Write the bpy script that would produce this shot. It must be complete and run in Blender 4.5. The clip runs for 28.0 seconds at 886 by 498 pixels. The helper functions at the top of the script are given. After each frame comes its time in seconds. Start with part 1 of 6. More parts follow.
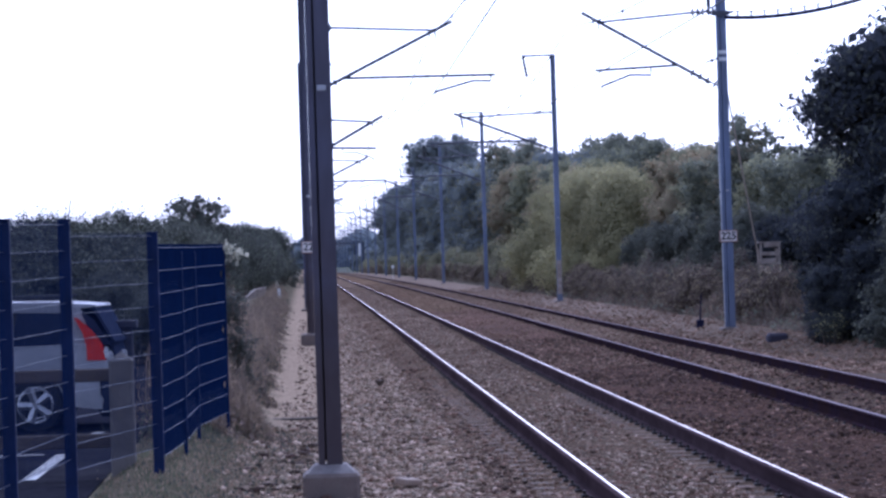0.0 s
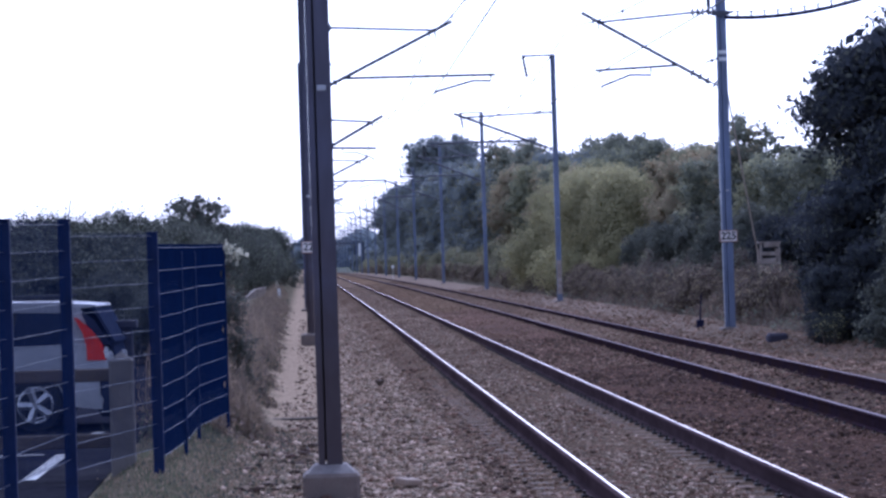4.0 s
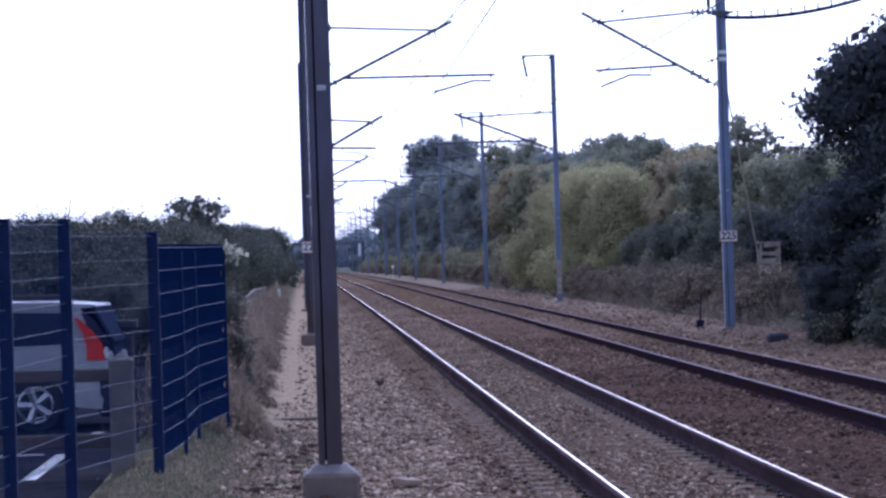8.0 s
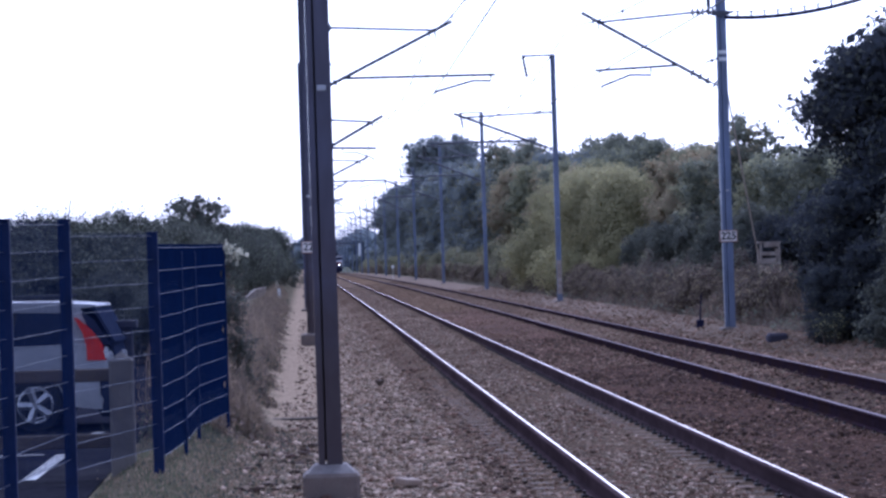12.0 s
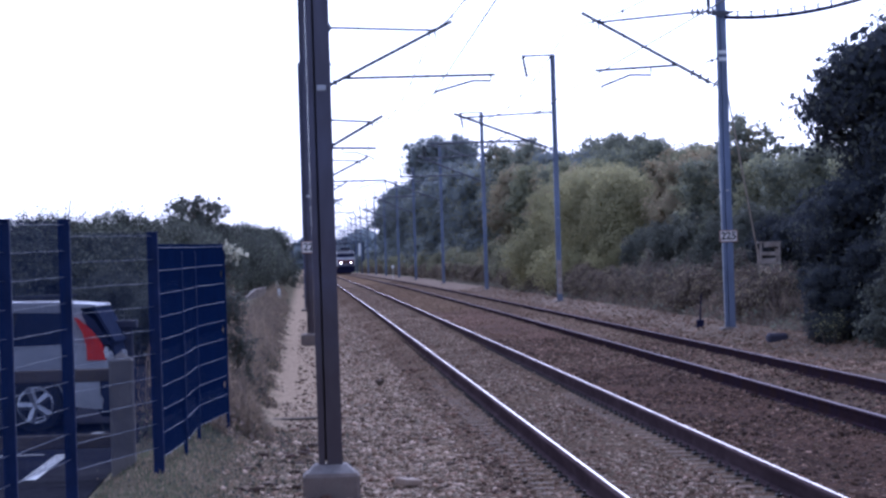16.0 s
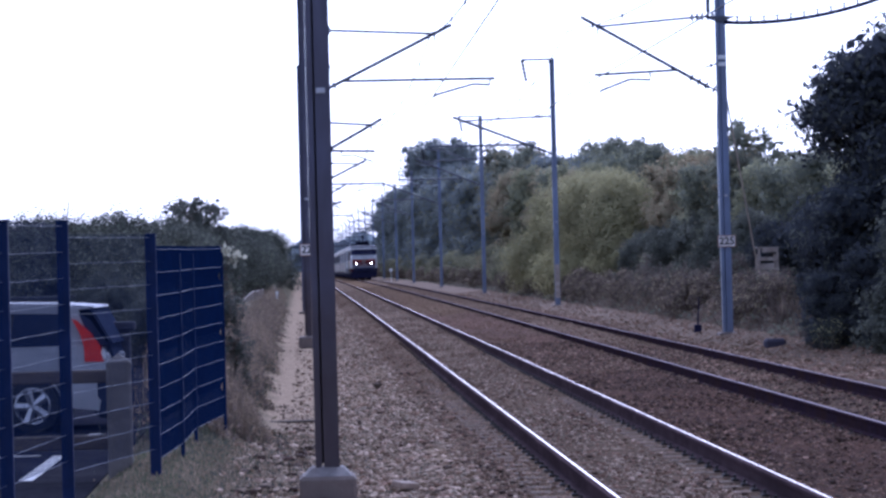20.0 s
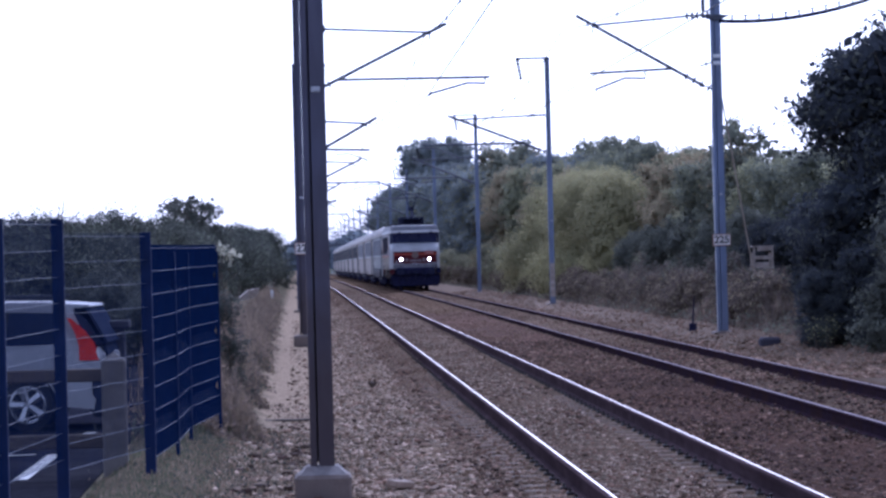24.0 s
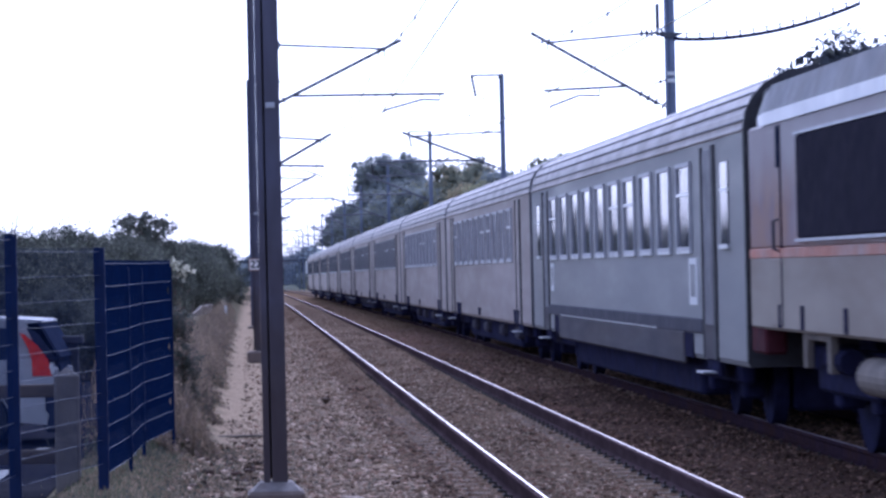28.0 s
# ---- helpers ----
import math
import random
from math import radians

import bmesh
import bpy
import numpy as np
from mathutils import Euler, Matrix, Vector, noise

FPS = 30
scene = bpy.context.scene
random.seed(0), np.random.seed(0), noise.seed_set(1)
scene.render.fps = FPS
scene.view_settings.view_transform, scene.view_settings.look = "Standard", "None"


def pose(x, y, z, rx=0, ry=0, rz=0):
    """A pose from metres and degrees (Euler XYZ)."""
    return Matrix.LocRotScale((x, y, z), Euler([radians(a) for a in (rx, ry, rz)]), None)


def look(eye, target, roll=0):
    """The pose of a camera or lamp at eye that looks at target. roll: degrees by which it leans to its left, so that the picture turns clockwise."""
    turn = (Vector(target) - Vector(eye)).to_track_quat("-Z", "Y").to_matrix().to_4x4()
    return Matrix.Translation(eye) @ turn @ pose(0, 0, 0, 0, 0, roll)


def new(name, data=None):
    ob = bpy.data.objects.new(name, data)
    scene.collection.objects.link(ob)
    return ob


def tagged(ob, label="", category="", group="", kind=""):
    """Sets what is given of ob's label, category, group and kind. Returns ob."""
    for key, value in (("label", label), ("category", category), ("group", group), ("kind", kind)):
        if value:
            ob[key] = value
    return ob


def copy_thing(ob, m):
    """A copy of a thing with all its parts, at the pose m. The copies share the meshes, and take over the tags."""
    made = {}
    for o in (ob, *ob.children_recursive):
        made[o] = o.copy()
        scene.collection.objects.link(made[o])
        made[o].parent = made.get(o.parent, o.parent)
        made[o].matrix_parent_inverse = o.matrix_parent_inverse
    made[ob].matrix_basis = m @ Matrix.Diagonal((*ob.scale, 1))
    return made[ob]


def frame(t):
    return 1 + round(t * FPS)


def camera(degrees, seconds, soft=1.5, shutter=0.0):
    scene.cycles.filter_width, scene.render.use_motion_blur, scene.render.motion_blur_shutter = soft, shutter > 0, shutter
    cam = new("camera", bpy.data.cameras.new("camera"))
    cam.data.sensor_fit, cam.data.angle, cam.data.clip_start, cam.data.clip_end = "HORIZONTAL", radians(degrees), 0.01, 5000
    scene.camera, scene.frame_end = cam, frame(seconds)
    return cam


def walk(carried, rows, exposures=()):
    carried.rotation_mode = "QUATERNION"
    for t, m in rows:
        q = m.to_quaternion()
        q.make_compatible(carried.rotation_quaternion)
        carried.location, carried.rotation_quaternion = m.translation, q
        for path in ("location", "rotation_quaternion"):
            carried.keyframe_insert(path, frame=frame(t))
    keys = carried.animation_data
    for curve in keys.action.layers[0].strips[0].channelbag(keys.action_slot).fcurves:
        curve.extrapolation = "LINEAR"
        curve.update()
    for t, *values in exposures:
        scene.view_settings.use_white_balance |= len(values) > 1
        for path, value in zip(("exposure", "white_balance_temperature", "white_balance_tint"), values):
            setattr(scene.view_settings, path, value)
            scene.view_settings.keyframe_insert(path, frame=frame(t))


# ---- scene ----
EYE = Vector((0.0, 0.0, 1.871))


def aim(yaw, pitch, roll):
    a, b = radians(yaw), radians(pitch)
    way = Vector((math.sin(a) * math.cos(b), math.cos(a) * math.cos(b), math.sin(b)))
    return look(EYE, EYE + 50 * way, roll)


cam = camera(15.92, 28.0, soft=2.7, shutter=0.14)
TURNS = [(0, 2.528, 0.041, -1.812), (16.5, 2.528, 0.041, -1.812), (17, 2.526, 0.042, -1.83), (17.5, 2.528, 0.051, -1.769),
         (18, 2.543, 0.081, -1.569), (18.5, 2.556, 0.064, -1.595), (19, 2.546, 0.124, -1.500), (19.5, 2.558, 0.080, -1.512),
         (20, 2.563, 0.102, -1.475), (20.5, 2.563, 0.123, -1.476), (21, 2.579, 0.125, -1.440), (21.5, 2.585, 0.103, -1.447),
         (23.5, 2.588, 0.180, -1.443), (23.6, 2.584, 0.171, -1.451), (23.7, 2.593, 0.135, -1.458), (23.8, 2.623, 0.104, -1.466),
         (23.9, 2.622, 0.094, -1.473), (24, 2.652, 0.076, -1.481), (24.1, 2.672, 0.062, -1.487), (24.2, 2.795, 0.038, -1.493),
         (24.3, 3.093, 0.009, -1.500), (24.4, 3.206, 0.006, -1.506), (24.5, 3.270, -0.004, -1.512), (24.6, 3.411, -0.035, -1.516),
         (24.7, 3.421, -0.030, -1.520), (24.8, 3.411, -0.009, -1.524), (24.9, 3.421, -0.004, -1.528), (25, 3.514, -0.011, -1.532),
         (25.1, 3.756, -0.060, -1.529), (25.2, 3.685, -0.027, -1.526), (25.3, 3.614, 0.016, -1.524), (25.4, 3.625, 0.016, -1.521),
         (25.5, 3.618, 0.047, -1.518), (25.6, 3.635, 0.046, -1.529), (25.7, 3.615, 0.078, -1.539), (25.8, 3.604, 0.078, -1.550),
         (25.9, 3.583, 0.079, -1.560), (26, 3.593, 0.054, -1.571), (26.1, 3.594, 0.068, -1.541), (26.2, 3.586, 0.109, -1.511),
         (26.3, 3.530, 0.244, -1.481), (26.4, 3.511, 0.264, -1.451), (26.5, 3.525, 0.229, -1.421), (26.6, 3.542, 0.191, -1.427),
         (26.7, 3.542, 0.202, -1.432), (26.8, 3.531, 0.202, -1.438), (26.9, 3.530, 0.171, -1.444), (27, 3.539, 0.163, -1.450),
         (27.1, 3.530, 0.192, -1.445), (27.2, 3.531, 0.192, -1.440), (27.3, 3.520, 0.182, -1.435), (27.4, 3.531, 0.161, -1.431),
         (27.5, 3.524, 0.197, -1.426), (27.6, 3.524, 0.232, -1.398), (27.7, 3.526, 0.252, -1.370), (27.8, 3.527, 0.231, -1.342),
         (27.9, 3.519, 0.262, -1.314), (28, 3.489, 0.355, -1.286)]
walk(cam, [(t, aim(*a)) for t, *a in TURNS], exposures=[(0, 0.88, 4750, 28), (23.6, 0.88, 4750, 28), (25.8, 1.06, 4750, 28), (28, 1.06, 4750, 28)])

# ---- light: a bright overcast sky and a weak, very wide sun ----
SUN_HEIGHT, SUN_TURN = 44, 11
world = bpy.data.worlds.new("overcast")
scene.world = world
world.use_nodes = True
sky = world.node_tree.nodes.new("ShaderNodeTexSky")
sky.sky_type, sky.sun_disc = "NISHITA", False
sky.sun_elevation, sky.sun_rotation = radians(SUN_HEIGHT), radians(SUN_TURN)
sky.air_density, sky.dust_density, sky.ozone_density = 1.0, 2.0, 1.0
cloud = world.node_tree.nodes.new("ShaderNodeHueSaturation")  # the cloud cover takes most of the blue
cloud.inputs["Saturation"].default_value = 0.3
world.node_tree.links.new(sky.outputs[0], cloud.inputs["Color"])
world.node_tree.links.new(cloud.outputs[0], world.node_tree.nodes["Background"].inputs[0])
world.node_tree.nodes["Background"].inputs[1].default_value = 0.12
sun = new("sun", bpy.data.lights.new("sun", "SUN"))
sun.data.energy, sun.data.angle, sun.data.color = 1.0, radians(25), (1.0, 0.97, 0.93)
sun.matrix_world = look((0, 0, 0), (-math.sin(radians(SUN_TURN)) * math.cos(radians(SUN_HEIGHT)),
                                    -math.cos(radians(SUN_TURN)) * math.cos(radians(SUN_HEIGHT)), -math.sin(radians(SUN_HEIGHT))))


# ---- materials ----
def mat(name, color, rough=0.7, metal=0.0, vary=0.25, scale=6.0, bump=0.0, bump_scale=40.0, dirt=None, dirt_amount=0.4,
        dirt_scale=1.2, object_vary=0.0, island=0.0, emit=0.0, spec=0.5, stretch=(1, 1, 1)):
    m = bpy.data.materials.new(name)
    m.use_nodes = True
    n, k = m.node_tree.nodes, m.node_tree.links.new
    b = n["Principled BSDF"]
    b.inputs["Roughness"].default_value, b.inputs["Metallic"].default_value = rough, metal
    b.inputs["Specular IOR Level"].default_value = spec
    where = n.new("ShaderNodeTexCoord")
    mapped = n.new("ShaderNodeMapping")
    mapped.inputs["Scale"].default_value = stretch
    k(where.outputs["Object"], mapped.inputs["Vector"])

    def noise_at(s, detail=5.0):
        t = n.new("ShaderNodeTexNoise")
        t.inputs["Scale"].default_value, t.inputs["Detail"].default_value = s, detail
        k(mapped.outputs[0], t.inputs["Vector"])
        return t.outputs["Fac"]

    def mix(kind, fac, a, c):
        t = n.new("ShaderNodeMix")
        t.data_type, t.blend_type = "RGBA", kind
        for i, v in ((0, fac), (6, a), (7, c)):
            if isinstance(v, (int, float)):
                t.inputs[i].default_value = v
            elif isinstance(v, tuple):
                t.inputs[i].default_value = (*v, 1)
            else:
                k(v, t.inputs[i])
        return t.outputs[2]

    def ranged(v, lo, hi, a, c):
        t = n.new("ShaderNodeMapRange")
        for i, x in enumerate((lo, hi, a, c)):
            t.inputs[i + 1].default_value = x
        k(v, t.inputs[0])
        return t.outputs[0]

    out = color
    low, high = tuple(x * (1 - vary) for x in color), tuple(min(1, x * (1 + vary)) for x in color)
    out = mix("MIX", ranged(noise_at(scale), 0.3, 0.7, 0, 1), low, high)
    if dirt:
        out = mix("MIX", ranged(noise_at(dirt_scale, 8), 0.42, 0.68, 0, dirt_amount), out, dirt)
    if object_vary or island:
        info = n.new("ShaderNodeObjectInfo").outputs["Random"] if object_vary else n.new("ShaderNodeNewGeometry").outputs["Random Per Island"]
        a = object_vary or island
        hue = n.new("ShaderNodeHueSaturation")
        k(ranged(info, 0, 1, 1 - a, 1 + a), hue.inputs["Value"])
        k(ranged(info, 0, 1, 0.5 + a * 0.015, 0.5 - a * 0.025), hue.inputs["Hue"])
        k(out, hue.inputs["Color"])
        out = hue.outputs[0]
    k(out, b.inputs["Base Color"])
    k(ranged(noise_at(scale * 2.3), 0.3, 0.7, max(0.02, rough - 0.12), min(1, rough + 0.1)), b.inputs["Roughness"])
    if bump:
        t = n.new("ShaderNodeBump")
        t.inputs["Strength"].default_value, t.inputs["Distance"].default_value = 1.0, bump
        k(noise_at(bump_scale, 8), t.inputs["Height"])
        k(t.outputs[0], b.inputs["Normal"])
    if emit:
        b.inputs["Emission Color"].default_value, b.inputs["Emission Strength"].default_value = (1.0, 0.86, 0.68, 1), emit
    return m


BALLAST = mat("ballast", (0.168, 0.115, 0.074), 1.0, spec=0.0, vary=0.45, scale=14, bump=0.03, bump_scale=22, dirt=(0.085, 0.05, 0.032), dirt_amount=0.7, dirt_scale=0.7, stretch=(1, 0.22, 1))
FINE_BALLAST = mat("fine_track_ballast", (0.132, 0.094, 0.066), 1.0, spec=0.0, vary=0.45, scale=16, bump=0.03, bump_scale=26, dirt=(0.07, 0.052, 0.04), dirt_amount=0.7, dirt_scale=0.9, stretch=(1, 0.22, 1))
STONE = mat("ballast_stone", (0.375, 0.288, 0.205), 0.92, spec=0.08, vary=0.25, scale=30, island=0.5)
BALLAST_GREY = mat("grey_brown_ballast_stone", (0.25, 0.173, 0.113), 0.92, spec=0.08, vary=0.25, scale=30, island=0.45)
RUSTY_STONE = mat("rusty_ballast_stone", (0.176, 0.111, 0.073), 0.92, spec=0.08, vary=0.25, scale=30, island=0.45)
DARK_STONE = mat("dark_ballast_stone", (0.064, 0.04, 0.03), 0.92, spec=0.08, vary=0.25, scale=30, island=0.5)
OILY = mat("oily_ballast", (0.094, 0.058, 0.044), 1.0, spec=0.0, vary=0.4, scale=14, bump=0.03, bump_scale=22, dirt=(0.06, 0.042, 0.034), dirt_amount=0.7, dirt_scale=0.7, stretch=(1, 0.22, 1))
EARTH = mat("verge_earth", (0.12, 0.098, 0.066), 0.97, spec=0.05, vary=0.4, scale=5, bump=0.02, bump_scale=25, dirt=(0.085, 0.08, 0.04), dirt_amount=0.8, dirt_scale=1.6)
MEADOW = mat("rough_grass", (0.06, 0.07, 0.03), 0.97, spec=0.05, vary=0.4, scale=2, bump=0.04, bump_scale=9, dirt=(0.1, 0.08, 0.05), dirt_amount=0.6)
ASPHALT = mat("asphalt", (0.02, 0.02, 0.027), 1.0, spec=0.0, vary=0.25, scale=12, bump=0.004, bump_scale=150, dirt=(0.04, 0.039, 0.044), dirt_amount=0.5)
WHITE_LINE = mat("road_paint", (0.44, 0.44, 0.44), 0.8, vary=0.15, scale=10, dirt=(0.15, 0.15, 0.15), dirt_amount=0.7, dirt_scale=5)
CONCRETE = mat("concrete", (0.165, 0.125, 0.105), 0.92, vary=0.2, scale=8, bump=0.006, bump_scale=50, dirt=(0.10, 0.085, 0.07), dirt_amount=0.6, dirt_scale=4)
BRICK = mat("tan_brick", (0.34, 0.255, 0.19), 0.9, vary=0.25, scale=20, bump=0.004, bump_scale=60, dirt=(0.2, 0.14, 0.1), dirt_amount=0.6, dirt_scale=8)
MORTAR = mat("pale_mortar", (0.2, 0.175, 0.165), 0.9, vary=0.2, scale=14, bump=0.006, bump_scale=60, dirt=(0.14, 0.11, 0.095), dirt_amount=0.7, dirt_scale=6)
SLEEPER = mat("sleeper_concrete", (0.155, 0.11, 0.078), 0.95, spec=0.08, vary=0.25, scale=9, bump=0.004, bump_scale=60, dirt=(0.08, 0.055, 0.04), dirt_amount=0.8, dirt_scale=3, object_vary=0.2)
RAIL_SIDE = mat("rusty_rail", (0.036, 0.023, 0.032), 0.95, 0.0, spec=0.0, vary=0.3, scale=12, bump=0.002, bump_scale=80, dirt=(0.05, 0.028, 0.022), dirt_amount=0.6, dirt_scale=2)
RAIL_WORN_SIDE = mat("worn_rail_side", (0.08, 0.055, 0.058), 0.95, 0.0, spec=0.0, vary=0.2, scale=8, dirt=(0.04, 0.028, 0.03), dirt_amount=0.6, dirt_scale=1.5, stretch=(1, 0.3, 1))
RAIL_HEAD = mat("polished_rail", (0.66, 0.58, 0.545), 0.46, 1.0, vary=0.1, scale=4, stretch=(30, 0.3, 1))
# grey top faces of the far rails, with a thin highlight put into the colour
WORN_LIT_HEAD = mat("dull_rail_with_highlight", (0.26, 0.215, 0.225), 0.85, 0.0, spec=0.02, vary=0.2, scale=4, stretch=(30, 0.3, 1))
CLIP = mat("rail_fastening", (0.035, 0.028, 0.026), 0.8, 0.3, vary=0.3, scale=30)
MAST = mat("mast_paint", (0.1, 0.102, 0.16), 0.6, 0.1, vary=0.25, scale=5, dirt=(0.045, 0.03, 0.03), dirt_amount=0.9, dirt_scale=1.0, stretch=(1, 1, 0.25), bump=0.001, bump_scale=50)
MAST_GREY = mat("galvanised_mast", (0.17, 0.205, 0.3), 0.55, 0.3, vary=0.15, scale=4, dirt=(0.11, 0.11, 0.13), dirt_amount=0.6, dirt_scale=1.2, stretch=(1, 1, 0.3))
STEEL = mat("catenary_tube", (0.075, 0.08, 0.1), 0.7, 0.1, vary=0.15, scale=5)
INSULATOR = mat("insulator", (0.02, 0.016, 0.02), 0.6, vary=0.2, scale=9)
WIRE = mat("wire", (0.05, 0.055, 0.075), 0.7, 0.1, vary=0.1, scale=3)
PLATE_RIM = mat("plate_rim", (0.30, 0.17, 0.12), 0.6, vary=0.2, scale=20)
PLATE = mat("plate_enamel", (0.8, 0.75, 0.7), 0.4, vary=0.1, scale=9, dirt=(0.4, 0.3, 0.24), dirt_amount=0.5, dirt_scale=8)
INK = mat("lettering", (0.03, 0.028, 0.03), 0.6, vary=0.1)
FENCE = mat("fence_coating", (0.008, 0.017, 0.064), 0.6, vary=0.2, scale=4, spec=0.15)
FENCE_WIRE = mat("fence_wire", (0.0025, 0.013, 0.06), 0.6, vary=0.12, scale=4, spec=0.1)
# pale colour stands for sky reflected on top of the cross wires
SKY_LIT_WIRE = mat("sky_lit_fence_wire", (0.16, 0.185, 0.28), 0.5, 0.2, vary=0.35, scale=2, dirt=(0.03, 0.05, 0.14), dirt_amount=0.7, dirt_scale=2)
DULL_WIRE = mat("dull_fence_wire", (0.03, 0.04, 0.09), 0.45, 0.1, vary=0.25, scale=2)
TIMBER = mat("weathered_timber", (0.10, 0.078, 0.062), 0.9, vary=0.3, scale=3, bump=0.004, bump_scale=30, stretch=(0.3, 4, 4), dirt=(0.05, 0.04, 0.035), dirt_amount=0.6)
GREY_POST = mat("weathered_post", (0.17, 0.15, 0.14), 0.93, vary=0.25, scale=6, bump=0.006, bump_scale=30, dirt=(0.09, 0.08, 0.07), dirt_amount=0.7, dirt_scale=3)
CAR_PAINT = mat("silver_paint", (0.4, 0.4, 0.43), 0.55, 0.1, vary=0.06, scale=3, spec=0.2, dirt=(0.2, 0.19, 0.19), dirt_amount=0.4, dirt_scale=2)
TINTED = mat("matt_tinted_glass", (0.03, 0.036, 0.064), 0.6, vary=0.15, scale=2, spec=0.0)
CAR_TRIM = mat("black_trim", (0.015, 0.015, 0.017), 0.55, vary=0.15, scale=12)
TYRE = mat("tyre", (0.016, 0.016, 0.017), 0.85, vary=0.2, scale=20, bump=0.002, bump_scale=60)
ALLOY = mat("alloy_rim", (0.5, 0.5, 0.53), 0.35, 0.8, vary=0.1, scale=10)
RED_LAMP = mat("red_lamp", (0.62, 0.03, 0.018), 0.15, vary=0.15, scale=8)
CLEAR_LAMP = mat("clear_lamp", (0.6, 0.6, 0.62), 0.12, vary=0.1, scale=12)
BARK = mat("bark", (0.07, 0.055, 0.042), 0.95, vary=0.35, scale=6, bump=0.015, bump_scale=18, stretch=(3, 3, 0.5))


def rusting_mast(name):
    """Blue-grey paint with rust that creeps up raggedly from the foot."""
    m = mat(name, (0.07, 0.068, 0.105), 0.6, 0.1, vary=0.25, scale=5, dirt=(0.06, 0.045, 0.05), dirt_amount=0.8, dirt_scale=1.0, stretch=(1, 1, 0.25), bump=0.001, bump_scale=50)
    n, k = m.node_tree.nodes, m.node_tree.links.new
    b = n["Principled BSDF"]
    paint = b.inputs["Base Color"].links[0].from_socket
    where, axes, blot, add, edge, both = (n.new("ShaderNode" + t) for t in ("TexCoord", "SeparateXYZ", "TexNoise", "Math", "MapRange", "Mix"))
    k(where.outputs["Object"], axes.inputs[0])
    k(where.outputs["Object"], blot.inputs["Vector"])
    blot.inputs["Scale"].default_value, blot.inputs["Detail"].default_value = 2.2, 8
    add.operation = "MULTIPLY_ADD"
    k(blot.outputs["Fac"], add.inputs[0])
    add.inputs[1].default_value = 3.4
    k(axes.outputs[2], add.inputs[2])
    edge.interpolation_type = "SMOOTHSTEP"
    edge.inputs[1].default_value, edge.inputs[2].default_value, edge.inputs[3].default_value, edge.inputs[4].default_value = 2.2, 4.8, 0.92, 0.0
    k(add.outputs[0], edge.inputs[0])
    both.data_type = "RGBA"
    k(edge.outputs[0], both.inputs[0])
    k(paint, both.inputs[6])
    both.inputs[7].default_value = (0.045, 0.029, 0.032, 1)
    k(both.outputs[2], b.inputs["Base Color"])
    return m


MAST_RUSTING = rusting_mast("rusting_mast_paint")


def trodden_ground(name):
    """Verge earth, gravel path and ballast shoulder that run into one another raggedly across the line."""
    m = mat(name, (0.5, 0.5, 0.5), 1.0, spec=0.0, vary=0.3, scale=14, bump=0.025, bump_scale=30)
    n, k = m.node_tree.nodes, m.node_tree.links.new
    b = n["Principled BSDF"]
    grain = b.inputs["Base Color"].links[0].from_socket
    where = n.new("ShaderNodeTexCoord")
    axes = n.new("ShaderNodeSeparateXYZ")
    k(where.outputs["Object"], axes.inputs[0])

    def number(op, a, c):
        t = n.new("ShaderNodeMath")
        t.operation = op
        for i, v in enumerate((a, c)):
            if isinstance(v, (int, float)):
                t.inputs[i].default_value = v
            else:
                k(v, t.inputs[i])
        return t.outputs[0]

    def wander(scale, by):
        t = n.new("ShaderNodeTexNoise")
        t.inputs["Scale"].default_value, t.inputs["Detail"].default_value = scale, 7
        k(where.outputs["Object"], t.inputs["Vector"])
        return number("MULTIPLY", number("SUBTRACT", t.outputs["Fac"], 0.5), by)

    def step(v, lo, hi):
        t = n.new("ShaderNodeMapRange")
        t.interpolation_type = "SMOOTHSTEP"
        t.inputs[1].default_value, t.inputs[2].default_value = lo, hi
        k(v, t.inputs[0])
        return t.outputs[0]

    def blend(fac, a, c, kind="MIX"):
        t = n.new("ShaderNodeMix")
        t.data_type, t.blend_type = "RGBA", kind
        for i, v in ((0, fac), (6, a), (7, c)):
            if isinstance(v, tuple):
                t.inputs[i].default_value = (*v, 1)
            elif isinstance(v, (int, float)):
                t.inputs[i].default_value = v
            else:
                k(v, t.inputs[i])
        return t.outputs[2]

    x = number("ADD", axes.outputs[0], number("ADD", wander(0.9, 0.9), wander(4.0, 0.5)))
    y = number("ADD", axes.outputs[1], wander(1.2, 8.0))
    earth = blend(step(wander(2.2, 1.0), -0.12, 0.16), (0.128, 0.104, 0.074), (0.085, 0.08, 0.05))
    path = blend(step(y, 36, 44), (0.225, 0.178, 0.128), (0.3, 0.226, 0.156))
    shoulder = blend(step(wander(1.6, 1.0), -0.1, 0.15), (0.235, 0.174, 0.12), (0.165, 0.115, 0.078))
    shoulder = blend(step(number("ADD", axes.outputs[0], wander(2.0, 0.5)), 1.25, 1.75), shoulder, (0.125, 0.083, 0.055))
    out = blend(step(x, -0.85, -0.35), earth, path)
    out = blend(step(x, 0.35, 1.15), out, shoulder)
    k(blend(1.0, out, blend(1.0, grain, (2.0, 2.0, 2.0), "MULTIPLY"), "MULTIPLY"), b.inputs["Base Color"])
    return m


TRODDEN = trodden_ground("trodden_ground")
SAND = mat("sandy_verge", (0.165, 0.127, 0.098), 1.0, spec=0.0, vary=0.3, scale=10, bump=0.02, bump_scale=30, dirt=(0.12, 0.09, 0.066), dirt_amount=0.7, dirt_scale=0.9)


